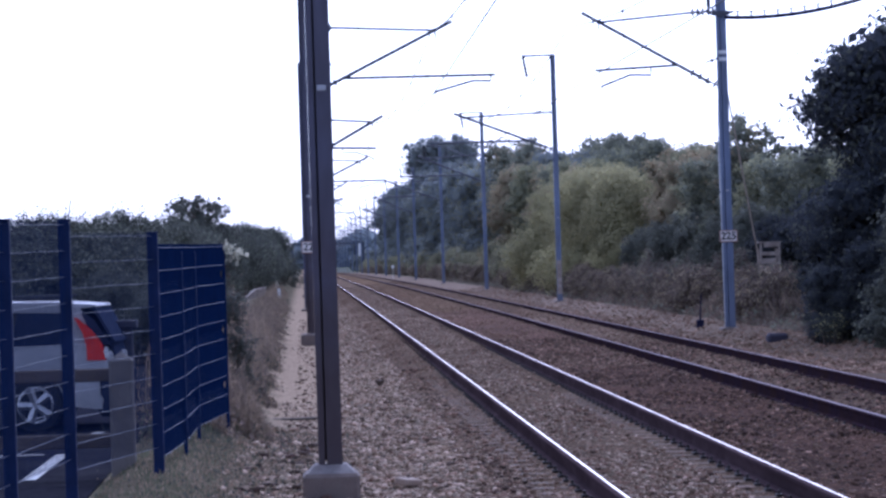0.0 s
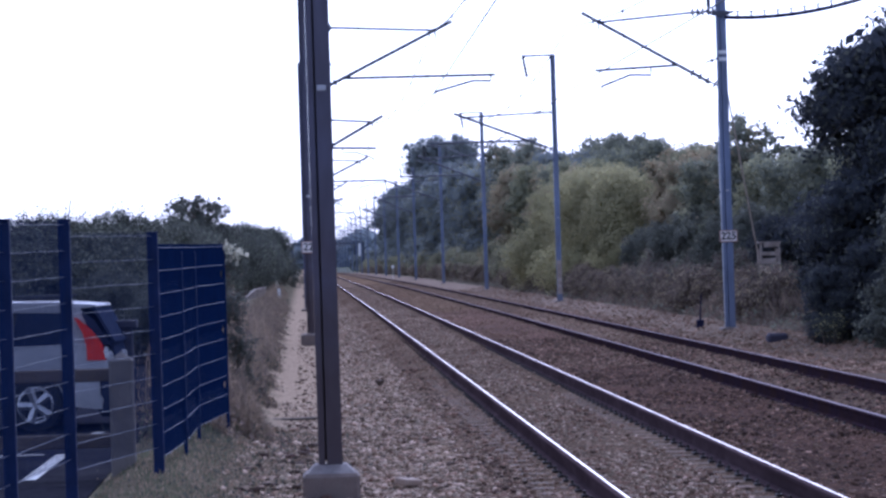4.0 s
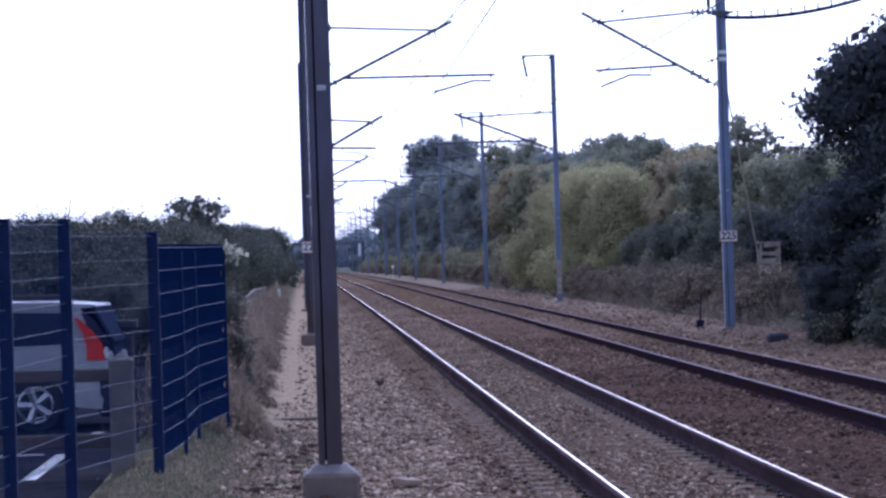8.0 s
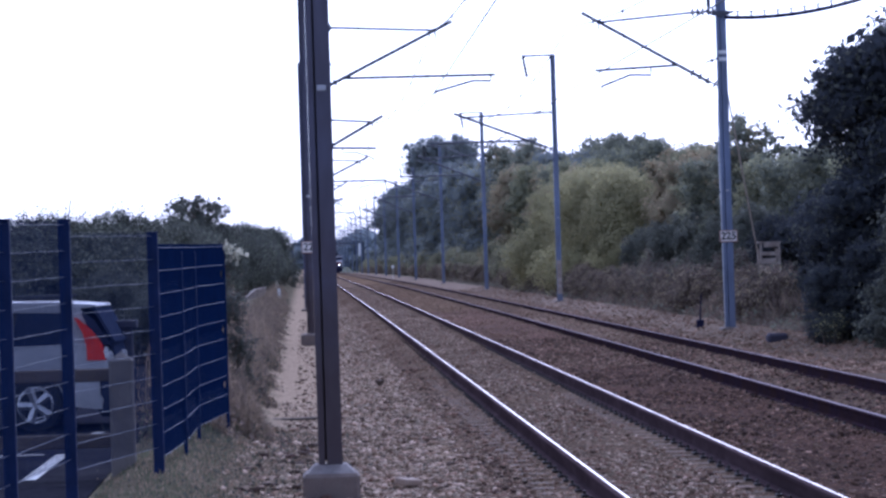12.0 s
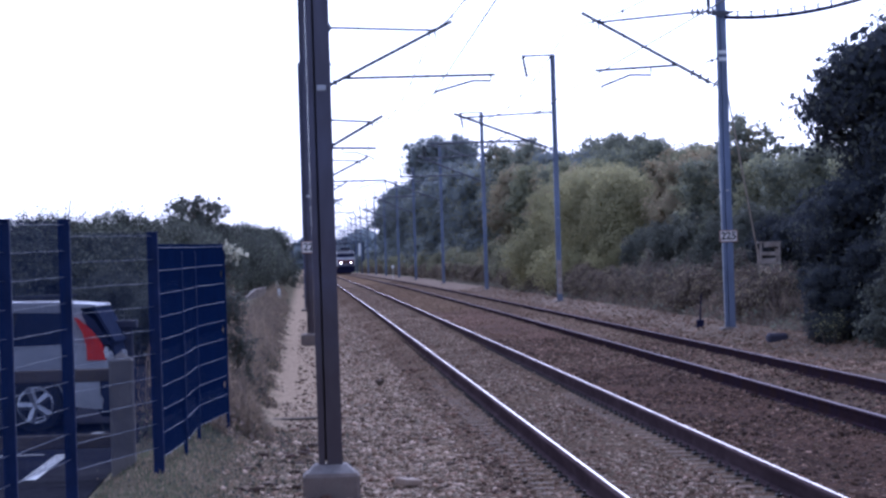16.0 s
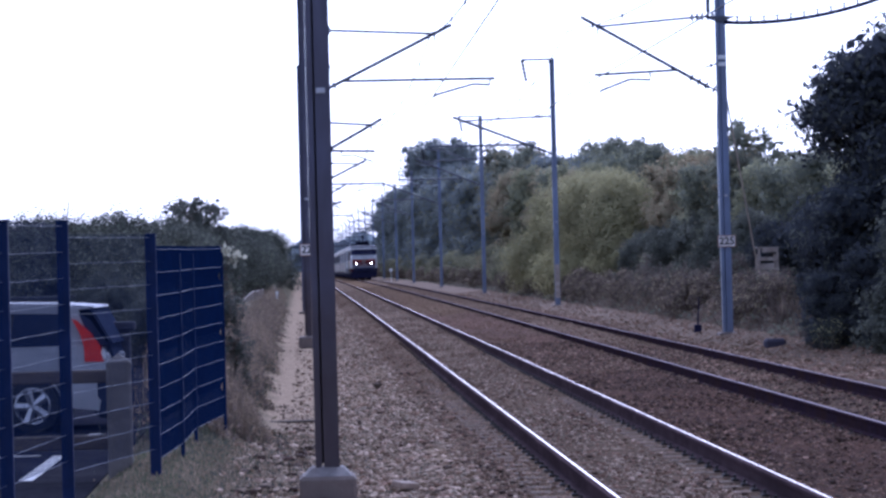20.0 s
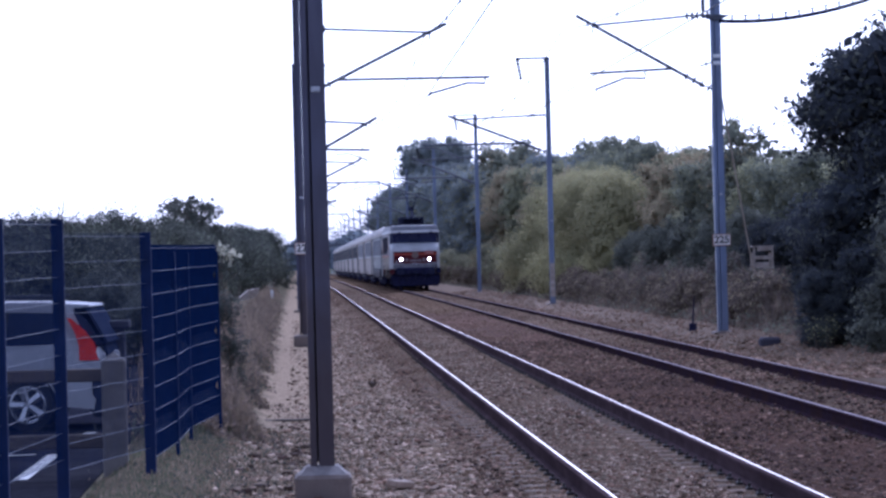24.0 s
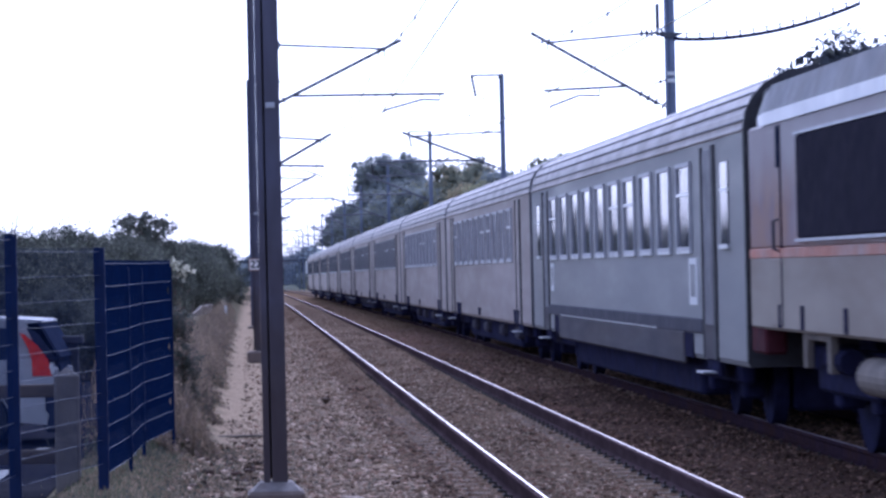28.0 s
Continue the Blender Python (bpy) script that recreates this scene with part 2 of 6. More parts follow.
def leaf(name, color, vary=0.1):
    m = mat(name, color, 0.85, vary=0.3, scale=0.45, island=vary, spec=0.06)
    n, k = m.node_tree.nodes, m.node_tree.links.new
    b = n["Principled BSDF"]
    through_leaf = n.new("ShaderNodeBsdfTranslucent")
    k(b.inputs["Base Color"].links[0].from_socket, through_leaf.inputs["Color"])
    both = n.new("ShaderNodeMixShader")
    both.inputs[0].default_value = 0.4
    k(b.outputs[0], both.inputs[1])
    k(through_leaf.outputs[0], both.inputs[2])
    k(both.outputs[0], n["Material Output"].inputs["Surface"])
    return m



def paler_along(m, y0, y1, near, far):
    """Scales the ground colour along the line, raggedly: darker near, paler far."""
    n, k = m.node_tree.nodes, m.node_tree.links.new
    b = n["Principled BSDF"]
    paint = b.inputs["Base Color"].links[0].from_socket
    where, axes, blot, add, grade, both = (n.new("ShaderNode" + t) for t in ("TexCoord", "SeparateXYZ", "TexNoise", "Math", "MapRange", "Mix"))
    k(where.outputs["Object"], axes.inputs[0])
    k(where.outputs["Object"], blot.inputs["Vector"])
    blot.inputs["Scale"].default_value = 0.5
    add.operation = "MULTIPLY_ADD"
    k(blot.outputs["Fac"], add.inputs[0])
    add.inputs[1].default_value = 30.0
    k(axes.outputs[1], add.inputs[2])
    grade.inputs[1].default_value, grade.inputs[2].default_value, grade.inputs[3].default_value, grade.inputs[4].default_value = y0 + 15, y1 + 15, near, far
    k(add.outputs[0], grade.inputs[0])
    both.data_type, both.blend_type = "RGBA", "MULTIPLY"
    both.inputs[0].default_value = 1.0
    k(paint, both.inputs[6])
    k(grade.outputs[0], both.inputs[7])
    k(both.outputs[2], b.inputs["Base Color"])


paler_along(OILY, 42, 95, 0.8, 1.5)
paler_along(FINE_BALLAST, 42, 95, 0.8, 1.3)
paler_along(SAND, 60, 120, 0.8, 1.45)

# blue in the dark leaves and hedge leaves is raised to stand for haze
LEAF_DARK_HAZED = leaf("haze_lifted_dark_leaves", (0.068, 0.074, 0.084))
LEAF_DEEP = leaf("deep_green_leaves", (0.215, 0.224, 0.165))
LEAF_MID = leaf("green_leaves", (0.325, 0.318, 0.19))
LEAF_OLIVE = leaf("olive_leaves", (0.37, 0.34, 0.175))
# haze is put into the leaf colours of the far trees and wood
LEAF_HAZED = leaf("haze_paled_leaves", (0.25, 0.275, 0.27))
LEAF_DISTANT_HAZED = leaf("far_haze_leaves", (0.33, 0.37, 0.4))
# a darker leaf, with shade put into its colour
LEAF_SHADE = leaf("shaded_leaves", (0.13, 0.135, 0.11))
LEAF_HEDGE = leaf("hedge_leaves", (0.092, 0.098, 0.082))
LEAF_FAR = leaf("autumn_leaves", (0.37, 0.305, 0.19))
LEAF_YELLOW = leaf("yellow_green_leaves", (0.36, 0.33, 0.18))
DRY = leaf("dry_stalks", (0.25, 0.195, 0.135), 0.4)
DRY_DARK = leaf("dark_dry_stalks", (0.158, 0.124, 0.102), 0.3)
GRASS = leaf("grass_blades", (0.115, 0.124, 0.078))
FLOWER = leaf("white_blossom", (0.5, 0.48, 0.36), 0.25)
# train
FAIRING_GREY = mat("grey_fairing_paint", (0.17, 0.167, 0.178), 0.6, spec=0.15, vary=0.12, scale=2, dirt=(0.17, 0.15, 0.14), dirt_amount=0.6, dirt_scale=0.9)


def stained_side(name):
    """Pale pinkish paint with orange and purple stains round both cab ends and streaks below the roof."""
    m = bpy.data.materials.new(name)
    m.use_nodes = True
    n, k = m.node_tree.nodes, m.node_tree.links.new
    b = n["Principled BSDF"]
    b.inputs["Roughness"].default_value, b.inputs["Specular IOR Level"].default_value = 0.65, 0.08
    where = n.new("ShaderNodeTexCoord").outputs["Object"]
    split = n.new("ShaderNodeSeparateXYZ")
    k(where, split.inputs[0])

    def noise_at(s):
        t = n.new("ShaderNodeTexNoise")
        t.inputs["Scale"].default_value, t.inputs["Detail"].default_value = s, 5.0
        k(where, t.inputs["Vector"])
        return t.outputs["Fac"]

    def ranged(v, lo, hi, a, c):
        t = n.new("ShaderNodeMapRange")
        for i, x in enumerate((lo, hi, a, c)):
            t.inputs[i + 1].default_value = x
        k(v, t.inputs[0])
        return t.outputs[0]

    def sums(kind, p, q):
        t = n.new("ShaderNodeMath")
        t.operation = kind
        for i, v in enumerate((p, q)):
            if isinstance(v, (int, float)):
                t.inputs[i].default_value = v
            else:
                k(v, t.inputs[i])
        return t.outputs[0]

    def mix(fac, a, c):
        t = n.new("ShaderNodeMix")
        t.data_type = "RGBA"
        for i, v in ((0, fac), (6, a), (7, c)):
            if isinstance(v, tuple):
                t.inputs[i].default_value = (*v, 1)
            else:
                k(v, t.inputs[i])
        return t.outputs[2]

    warp = sums("MULTIPLY", sums("SUBTRACT", noise_at(1.3), 0.5), 1.6)
    y = sums("ADD", split.outputs[1], warp)
    z = sums("ADD", split.outputs[2], sums("MULTIPLY", warp, 0.35))
    ends = sums("ADD", ranged(y, 3.0, 4.3, 1, 0), ranged(y, 12.3, 13.6, 0, 1))
    low = ranged(z, 2.45, 3.0, 1, 0)
    stain = sums("MULTIPLY", ends, low)
    hue = mix(ranged(noise_at(1.7), 0.38, 0.6, 0, 1), (0.26, 0.2, 0.21), (0.33, 0.215, 0.17))
    base = mix(ranged(noise_at(0.8), 0.4, 0.7, 0, 0.7), (0.42, 0.385, 0.375), (0.34, 0.28, 0.275))
    rim = sums("MULTIPLY", ranged(z, 2.2, 2.0, 0, 0.4), 1.0)
    out = mix(rim, base, (0.34, 0.17, 0.12))
    k(mix(stain, out, hue), b.inputs["Base Color"])
    return m


SIDE_STAINED = stained_side("stained_upper_side_paint")
NOSE_GREY = mat("light_grey_paint", (0.42, 0.415, 0.425), 0.5, spec=0.3, vary=0.08, scale=2, dirt=(0.25, 0.22, 0.2), dirt_amount=0.5, dirt_scale=1.5)
SIDE_BEIGE = mat("dusty_beige_paint", (0.335, 0.292, 0.24), 0.65, stretch=(1, 0.2, 1), spec=0.08, vary=0.1, scale=2, dirt=(0.2, 0.15, 0.12), dirt_amount=0.6, dirt_scale=1.2)
ROOF_GREY = mat("dark_grey_roof", (0.12, 0.12, 0.14), 0.7, vary=0.2, scale=3, dirt=(0.07, 0.06, 0.055), dirt_amount=0.6)
FADED = mat("faded_stripe_paint", (0.42, 0.14, 0.075), 0.6, vary=0.12, scale=3, dirt=(0.3, 0.22, 0.19), dirt_amount=0.7)
ORANGE = mat("orange_paint", (0.32, 0.06, 0.04), 0.7, spec=0.1, vary=0.12, scale=3, dirt=(0.3, 0.1, 0.05), dirt_amount=0.4)
APRON = mat("dark_apron_paint", (0.2, 0.195, 0.215), 0.75, spec=0.1, vary=0.25, scale=3, dirt=(0.08, 0.075, 0.09), dirt_amount=0.8, dirt_scale=2.2)
STEP_RED = mat("dull_red_step_paint", (0.075, 0.02, 0.026), 0.85, spec=0.04, vary=0.25, scale=5, dirt=(0.04, 0.022, 0.03), dirt_amount=0.7, dirt_scale=3)
DARK_RED = mat("dark_red_paint", (0.078, 0.011, 0.017), 0.6, spec=0.08, vary=0.15, scale=4)
BADGE = mat("bronze_badge", (0.15, 0.1, 0.085), 0.6, 0.1, vary=0.2, scale=9)
WHITE_EDGE = mat("white_edge_paint", (0.72, 0.72, 0.74), 0.4, vary=0.06, scale=2)
WEATHERED_BOARD = mat("weathered_pale_board", (0.38, 0.32, 0.27), 0.9, vary=0.25, scale=6, bump=0.004, bump_scale=30, dirt=(0.2, 0.15, 0.12), dirt_amount=0.7, dirt_scale=5)
STEP_GREY = mat("recess_grey", (0.075, 0.073, 0.09), 0.8, spec=0.08, vary=0.15, scale=2)
ROD = mat("pale_rod", (0.45, 0.38, 0.3), 0.6, vary=0.15)
TRAIN_GLASS = mat("train_glass", (0.019, 0.024, 0.07), 0.3, vary=0.1, scale=1, spec=0.3)
PANE = mat("coach_window_glass", (0.06, 0.064, 0.085), 0.06, vary=0.1, scale=1, spec=0.26)
DULL_PANE = mat("blind_coach_window", (0.122, 0.113, 0.128), 0.5, vary=0.15, scale=0.7, spec=0.12)
CASE = mat("dusty_underfloor_case", (0.075, 0.07, 0.09), 0.9, spec=0.05, vary=0.25, scale=3, dirt=(0.04, 0.035, 0.05), dirt_amount=0.7, dirt_scale=2)
TANK = mat("dusty_tank_paint", (0.2, 0.172, 0.145), 0.8, spec=0.08, vary=0.2, scale=3, dirt=(0.1, 0.085, 0.08), dirt_amount=0.7, dirt_scale=2)
MARKER_LENS = mat("marker_lamp_lens", (0.2, 0.15, 0.17), 0.4, vary=0.15, scale=12, spec=0.2)
GRILLE = mat("louvre_panel", (0.022, 0.02, 0.034), 0.9, vary=0.15, scale=2, spec=0.03)
# blue in the underframe and gear colours stands for veiling glare
UNDER = mat("underframe", (0.019, 0.019, 0.05), 0.95, spec=0.02, vary=0.35, scale=5, dirt=(0.026, 0.023, 0.042), dirt_amount=0.5, dirt_scale=2)
BLACK = mat("veiled_black_gear", (0.024, 0.025, 0.05), 0.9, spec=0.05, vary=0.3, scale=6)
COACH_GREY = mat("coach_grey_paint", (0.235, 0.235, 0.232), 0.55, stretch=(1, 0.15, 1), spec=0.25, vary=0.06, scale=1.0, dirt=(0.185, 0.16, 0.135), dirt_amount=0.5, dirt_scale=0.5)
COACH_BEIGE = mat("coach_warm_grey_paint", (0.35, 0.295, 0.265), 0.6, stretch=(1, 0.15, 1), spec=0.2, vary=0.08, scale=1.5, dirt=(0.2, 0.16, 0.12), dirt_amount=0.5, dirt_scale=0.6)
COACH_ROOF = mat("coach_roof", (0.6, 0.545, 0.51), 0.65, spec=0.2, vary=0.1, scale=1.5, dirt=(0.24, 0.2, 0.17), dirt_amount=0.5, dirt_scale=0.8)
# band grey is lifted to stand for haze over the far coaches
COACH_BAND = mat("dark_window_band", (0.13, 0.128, 0.145), 0.55, spec=0.2, vary=0.1, scale=2)
SKIRT = mat("skirt_grey", (0.07, 0.064, 0.077), 0.75, stretch=(1, 0.15, 1), spec=0.12, vary=0.12, scale=2, dirt=(0.08, 0.065, 0.055), dirt_amount=0.5)
RUBBER = mat("rubber_gangway", (0.035, 0.034, 0.04), 0.8, vary=0.2, scale=5)
ALUMINIUM_DULL = mat("dull_aluminium_frame", (0.42, 0.42, 0.45), 0.5, 0.3, vary=0.15, scale=5)
ALUMINIUM = mat("aluminium_frame", (0.55, 0.56, 0.58), 0.35, 0.8, vary=0.08, scale=5)
LAMP_ON = mat("lit_headlamp", (1.0, 0.95, 0.9), 0.3, vary=0.02, emit=14.0)
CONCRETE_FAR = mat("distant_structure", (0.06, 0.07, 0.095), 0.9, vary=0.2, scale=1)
NUMBER_PAINT = mat("number_paint", (0.24, 0.22, 0.23), 0.5, vary=0.1)
SIGN_WHITE = mat("white_board", (0.7, 0.7, 0.68), 0.5, vary=0.06, scale=5)
RED_MARK = mat("red_mark", (0.3, 0.05, 0.035), 0.5, vary=0.1)


# ---- shapes ----
class Shape:
    """Collects points and faces of one mesh."""

    def __init__(self):
        self.v, self.f, self.s = [], [], []

    def add(self, pts, faces, slot=0):
        o = len(self.v)
        self.v += [tuple(p) for p in pts]
        self.f += [tuple(o + i for i in q) for q in faces]
        self.s += [slot] * len(faces)
        return self

    def box(self, x0, x1, y0, y1, z0, z1, bevel=0.0, slot=0):
        b = min(bevel, 0.45 * min(abs(x1 - x0), abs(y1 - y0), abs(z1 - z0)))
        lo, hi = (x0, y0, z0), (x1, y1, z1)
        if b <= 0:
            pts = [(hi[0] if i & 1 else lo[0], hi[1] if i & 2 else lo[1], hi[2] if i & 4 else lo[2]) for i in range(8)]
            return self.add(pts, [(0, 2, 3, 1), (4, 5, 7, 6), (0, 1, 5, 4), (2, 6, 7, 3), (0, 4, 6, 2), (1, 3, 7, 5)], slot)
        pts = []
        for i in range(8):
            e = [(hi[a] if i >> a & 1 else lo[a]) for a in range(3)]
            d = [(-b if i >> a & 1 else b) for a in range(3)]
            for a in range(3):
                pts.append([e[c] + (0 if c == a else d[c]) for c in range(3)])
        q = []
        for a in range(3):
            c, d = (a + 1) % 3, (a + 2) % 3
            for side in (0, 1):
                ids = [side << a | m << c | w << d for m, w in ((0, 0), (1, 0), (1, 1), (0, 1))]
                q.append([3 * i + a for i in (ids if side else ids[::-1])])
            for m in (0, 1):
                for w in (0, 1):
                    i0 = m << c | w << d
                    i1 = i0 | 1 << a
                    e = [3 * i0 + c, 3 * i1 + c, 3 * i1 + d, 3 * i0 + d]
                    q.append(e if m == w else e[::-1])
        for i in range(8):
            e = [3 * i, 3 * i + 1, 3 * i + 2]
            q.append(e if bin(i).count("1") % 2 else e[::-1])
        return self.add(pts, q, slot)

    def tube(self, p, q, r, r2=None, sides=8, slot=0, caps=True):
        p, q = Vector(p), Vector(q)
        r2 = r if r2 is None else r2
        w = (q - p).normalized()
        u = w.orthogonal().normalized()
        t = w.cross(u)
        ring = [(math.cos(math.tau * i / sides), math.sin(math.tau * i / sides)) for i in range(sides)]
        pts = [p + (u * c + t * s) * r for c, s in ring] + [q + (u * c + t * s) * r2 for c, s in ring]
        faces = [(i, (i + 1) % sides, sides + (i + 1) % sides, sides + i) for i in range(sides)]
        if caps:
            faces += [tuple(range(sides))[::-1], tuple(range(sides, 2 * sides))]
        return self.add(pts, faces, slot)

    def pipe(self, pts, r, sides=6, slot=0):
        """One bent tube through all the points."""
        pts = [Vector(p) for p in pts]
        first = (pts[1] - pts[0]).normalized()
        u = first.orthogonal().normalized()
        ring = []
        for i, p in enumerate(pts):
            w = (pts[min(i + 1, len(pts) - 1)] - pts[max(i - 1, 0)]).normalized()
            u = (u - w * u.dot(w)).normalized()
            t = w.cross(u)
            ring += [p + (u * math.cos(math.tau * j / sides) + t * math.sin(math.tau * j / sides)) * r for j in range(sides)]
        n = len(pts)
        faces = [(i * sides + j, i * sides + (j + 1) % sides, (i + 1) * sides + (j + 1) % sides, (i + 1) * sides + j) for i in range(n - 1) for j in range(sides)]
        return self.add(ring, faces + [tuple(range(sides))[::-1], tuple(range((n - 1) * sides, n * sides))], slot)

    def sweep(self, outline, ys, at=lambda y: (0, 0), slots=None, close=True, caps=True):
        """An (x, z) outline carried along y."""
        n = len(outline)
        pts = []
        for y in ys:
            ox, oz = at(y)
            pts += [(x + ox, y, z + oz) for x, z in outline]
        m = n if close else n - 1
        o = len(self.v)
        self.v += pts
        for j in range(len(ys) - 1):
            for i in range(m):
                a, b = j * n + i, j * n + (i + 1) % n
                self.f.append((o + a, o + b, o + b + n, o + a + n))
                self.s.append(slots[i] if slots else 0)
        if caps and close:
            self.f += [tuple(o + i for i in range(n))[::-1], tuple(o + (len(ys) - 1) * n + i for i in range(n))]
            self.s += [0, 0]
        return self

    def prism(self, outline, y0, y1, slot=0, axis=1):
        """An outline in the two other axes, pushed from y0 to y1 along an axis."""
        n = len(outline)

        def at(a, b, c):
            p = [a, b]
            p.insert(axis, c)
            return p

        pts = [at(a, b, y0) for a, b in outline] + [at(a, b, y1) for a, b in outline]
        return self.add(pts, [tuple(range(n)), tuple(range(n, 2 * n))[::-1]] + [(i, i + n, (i + 1) % n + n, (i + 1) % n) for i in range(n)], slot)

    def disc(self, c, axis, r, depth, sides=20, slot=0):
        a = Vector(axis).normalized() * depth
        return self.tube(Vector(c), Vector(c) + a, r, sides=sides, slot=slot)

    def mesh(self, name, mats, tidy=True, smooth=False):
        me = bpy.data.meshes.new(name)
        me.from_pydata(self.v, [], self.f)
        for m in (mats if isinstance(mats, (list, tuple)) else [mats]):
            me.materials.append(m)
        if any(self.s):
            me.polygons.foreach_set("material_index", self.s)
        if smooth:
            me.polygons.foreach_set("use_smooth", [True] * len(self.f))
        if tidy:
            bm = bmesh.new()
            bm.from_mesh(me)
            bmesh.ops.recalc_face_normals(bm, faces=bm.faces)
            bm.to_mesh(me)
            bm.free()
        me.update()
        return me


def part(name, shape, material, parent, label="", smooth=False, tidy=True):
    ob = new(name, shape.mesh(name, material, tidy, smooth) if isinstance(shape, Shape) else shape)
    ob.parent = parent
    return tagged(ob, label) if label else ob


def thing(name, m, label, category, group="", kind=""):
    ob = new(name)
    ob.matrix_world = m
    return tagged(ob, label, category, group, kind)


def lone(name, shape, material, label, category, group="", kind="", m=None, tidy=True, smooth=False):
    ob = new(name, shape.mesh(name, material, tidy, smooth))
    if m:
        ob.matrix_world = m
    return tagged(ob, label, category, group, kind)


# ---- the lie of the land ----
AXIS_1, AXIS_2, HALF_GAUGE = 3.086, 6.775, 0.7535


def level(y):
    """Height of the rail heads along the line: it dips gently into the distance."""
    y = min(max(y, 0.0), 1600.0)
    return -6.077e-6 * y * y + 2.481e-9 * y ** 3


CROSS = [(-2500, 0.4), (-60, 0.0), (-14, -0.12), (-2.9, -0.12), (-1.84, -0.12), (-1.56, 0.04), (-1.15, 0.07), (-0.75, -0.1), (-0.45, -0.22), (0.0, -0.26),
         (0.45, -0.28), (0.8, -0.27), (1.2, -0.24), (1.6, -0.185), (2.2, -0.176), (3.1, -0.18), (4.0, -0.18), (4.5, -0.2), (4.93, -0.24), (5.3, -0.2),
         (5.9, -0.165), (6.8, -0.165), (7.7, -0.165), (8.3, -0.2), (8.9, -0.27), (9.5, -0.28), (10.3, -0.2), (11.2, -0.12), (12.5, 0.05), (15, 0.25),
         (60, 0.6), (2500, 1.0)]


def heap(x, y):
    """The ballast lies a little higher round the rails farther along."""
    return 0.065 * np.clip((np.asarray(y) - 42) / 50, 0, 1) * np.clip((np.asarray(x) - 1.6) / 0.6, 0, 1) * np.clip((8.9 - np.asarray(x)) / 0.6, 0, 1)


def floor_z(x, y):
    z = np.interp(x, [a for a, _ in CROSS], [b for _, b in CROSS])
    return float(z) + level(y) + float(heap(x, y))


# ---- ground: one sheet to the horizon ----
def build_ground():
    s = Shape()
    xs = [a for a, _ in CROSS]
    ys = [-400, -60] + [-20 + 2.0 * i for i in range(60)] + [100 + 10 * i for i in range(100)] + [1100 + 50 * i for i in range(11)] + [2200, 3500]
    for y in ys:
        for x in xs:
            wob = (0.0 if -0.8 < x < 0.9 else 0.018) * noise.noise(Vector((x * 1.7, y * 0.6, 3))) if -40 < x < 40 else 0
            s.v.append((x, y, floor_z(x, y) + wob))
    n = len(xs)
    for j in range(len(ys) - 1):
        for i in range(n - 1):
            a = j * n + i
            mid = (xs[i] + xs[i + 1]) / 2
            s.f.append((a, a + 1, a + n + 1, a + n))
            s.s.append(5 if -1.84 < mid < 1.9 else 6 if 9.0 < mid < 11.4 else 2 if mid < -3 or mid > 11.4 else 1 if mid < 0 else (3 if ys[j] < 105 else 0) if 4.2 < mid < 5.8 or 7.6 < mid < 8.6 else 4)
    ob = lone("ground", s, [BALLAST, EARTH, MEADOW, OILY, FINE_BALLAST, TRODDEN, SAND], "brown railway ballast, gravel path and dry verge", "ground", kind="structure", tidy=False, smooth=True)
    return ob


build_ground()


def build_parking():
    s = Shape()
    s.box(-26, -1.88, 20, 72, -0.16, -0.108, 0.01)
    lot = lone("parking_pavement", s, ASPHALT, "worn grey asphalt of a small car park", "pavement", kind="structure")
    for x0, y0, x1, y1, w in ((-2.58, 29.2, -2.55, 32.9, 0.13), (-6.0, 32.6, -2.75, 33.0, 0.12), (-2.57, 35.8, -2.42, 37.0, 0.12)):
        d = Vector((y1 - y0, x0 - x1, 0)).normalized() * w / 2
        t = Shape()
        pts = [(x0 + d.x, y0 + d.y), (x1 + d.x, y1 + d.y), (x1 - d.x, y1 - d.y), (x0 - d.x, y0 - d.y)]
        t.prism(pts, -0.112, -0.103, axis=2)
        part("marking", t, WHITE_LINE, lot, "worn white parking line")


build_parking()

# ---- the two tracks ----
RAIL = [(-0.036, -0.004), (-0.036, -0.032), (-0.010, -0.045), (-0.009, -0.135), (-0.07, -0.152), (-0.07, -0.172),
        (0.07, -0.172), (0.07, -0.152), (0.009, -0.135), (0.010, -0.045), (0.036, -0.032), (0.036, -0.006), (0.026, 0.004), (0.006, 0.006), (-0.022, 0.004)]
RAIL_SLOTS = [0] * 12 + [1, 0, 0]
DULL_SLOTS = [0] * 11 + [1, 1, 1, 0]
LONG = [-60 + 10 * i for i in range(17)] + [110 + 20 * i for i in range(80)]


def build_track(axis, label, head, side_paint, slots):
    track = thing("railway_track", pose(axis, 0, 0), label, "railway track", "parallel railway tracks", "structure")
    for side in (-1, 1):
        s = Shape().sweep(RAIL, LONG, lambda y: (side * HALF_GAUGE, level(y)), slots)
        part("rail", s, [side_paint, head], track)
    return track


track_1 = build_track(AXIS_1, "polished steel rails on concrete sleepers in brown ballast", RAIL_HEAD, RAIL_WORN_SIDE, RAIL_SLOTS)
track_2 = build_track(AXIS_2, "dull dark rails on concrete sleepers in brown ballast", WORN_LIT_HEAD, RAIL_SIDE, DULL_SLOTS)


# ---- catenary masts ----
ROW_Y = [28.0, 76.7, 127.0, 178.0, 232.5, 290.0, 341.0, 395.0, 449.0, 503.0, 557.0, 611.0, 665.0, 719.0, 773.0, 827.0, 881.0, 935.0]


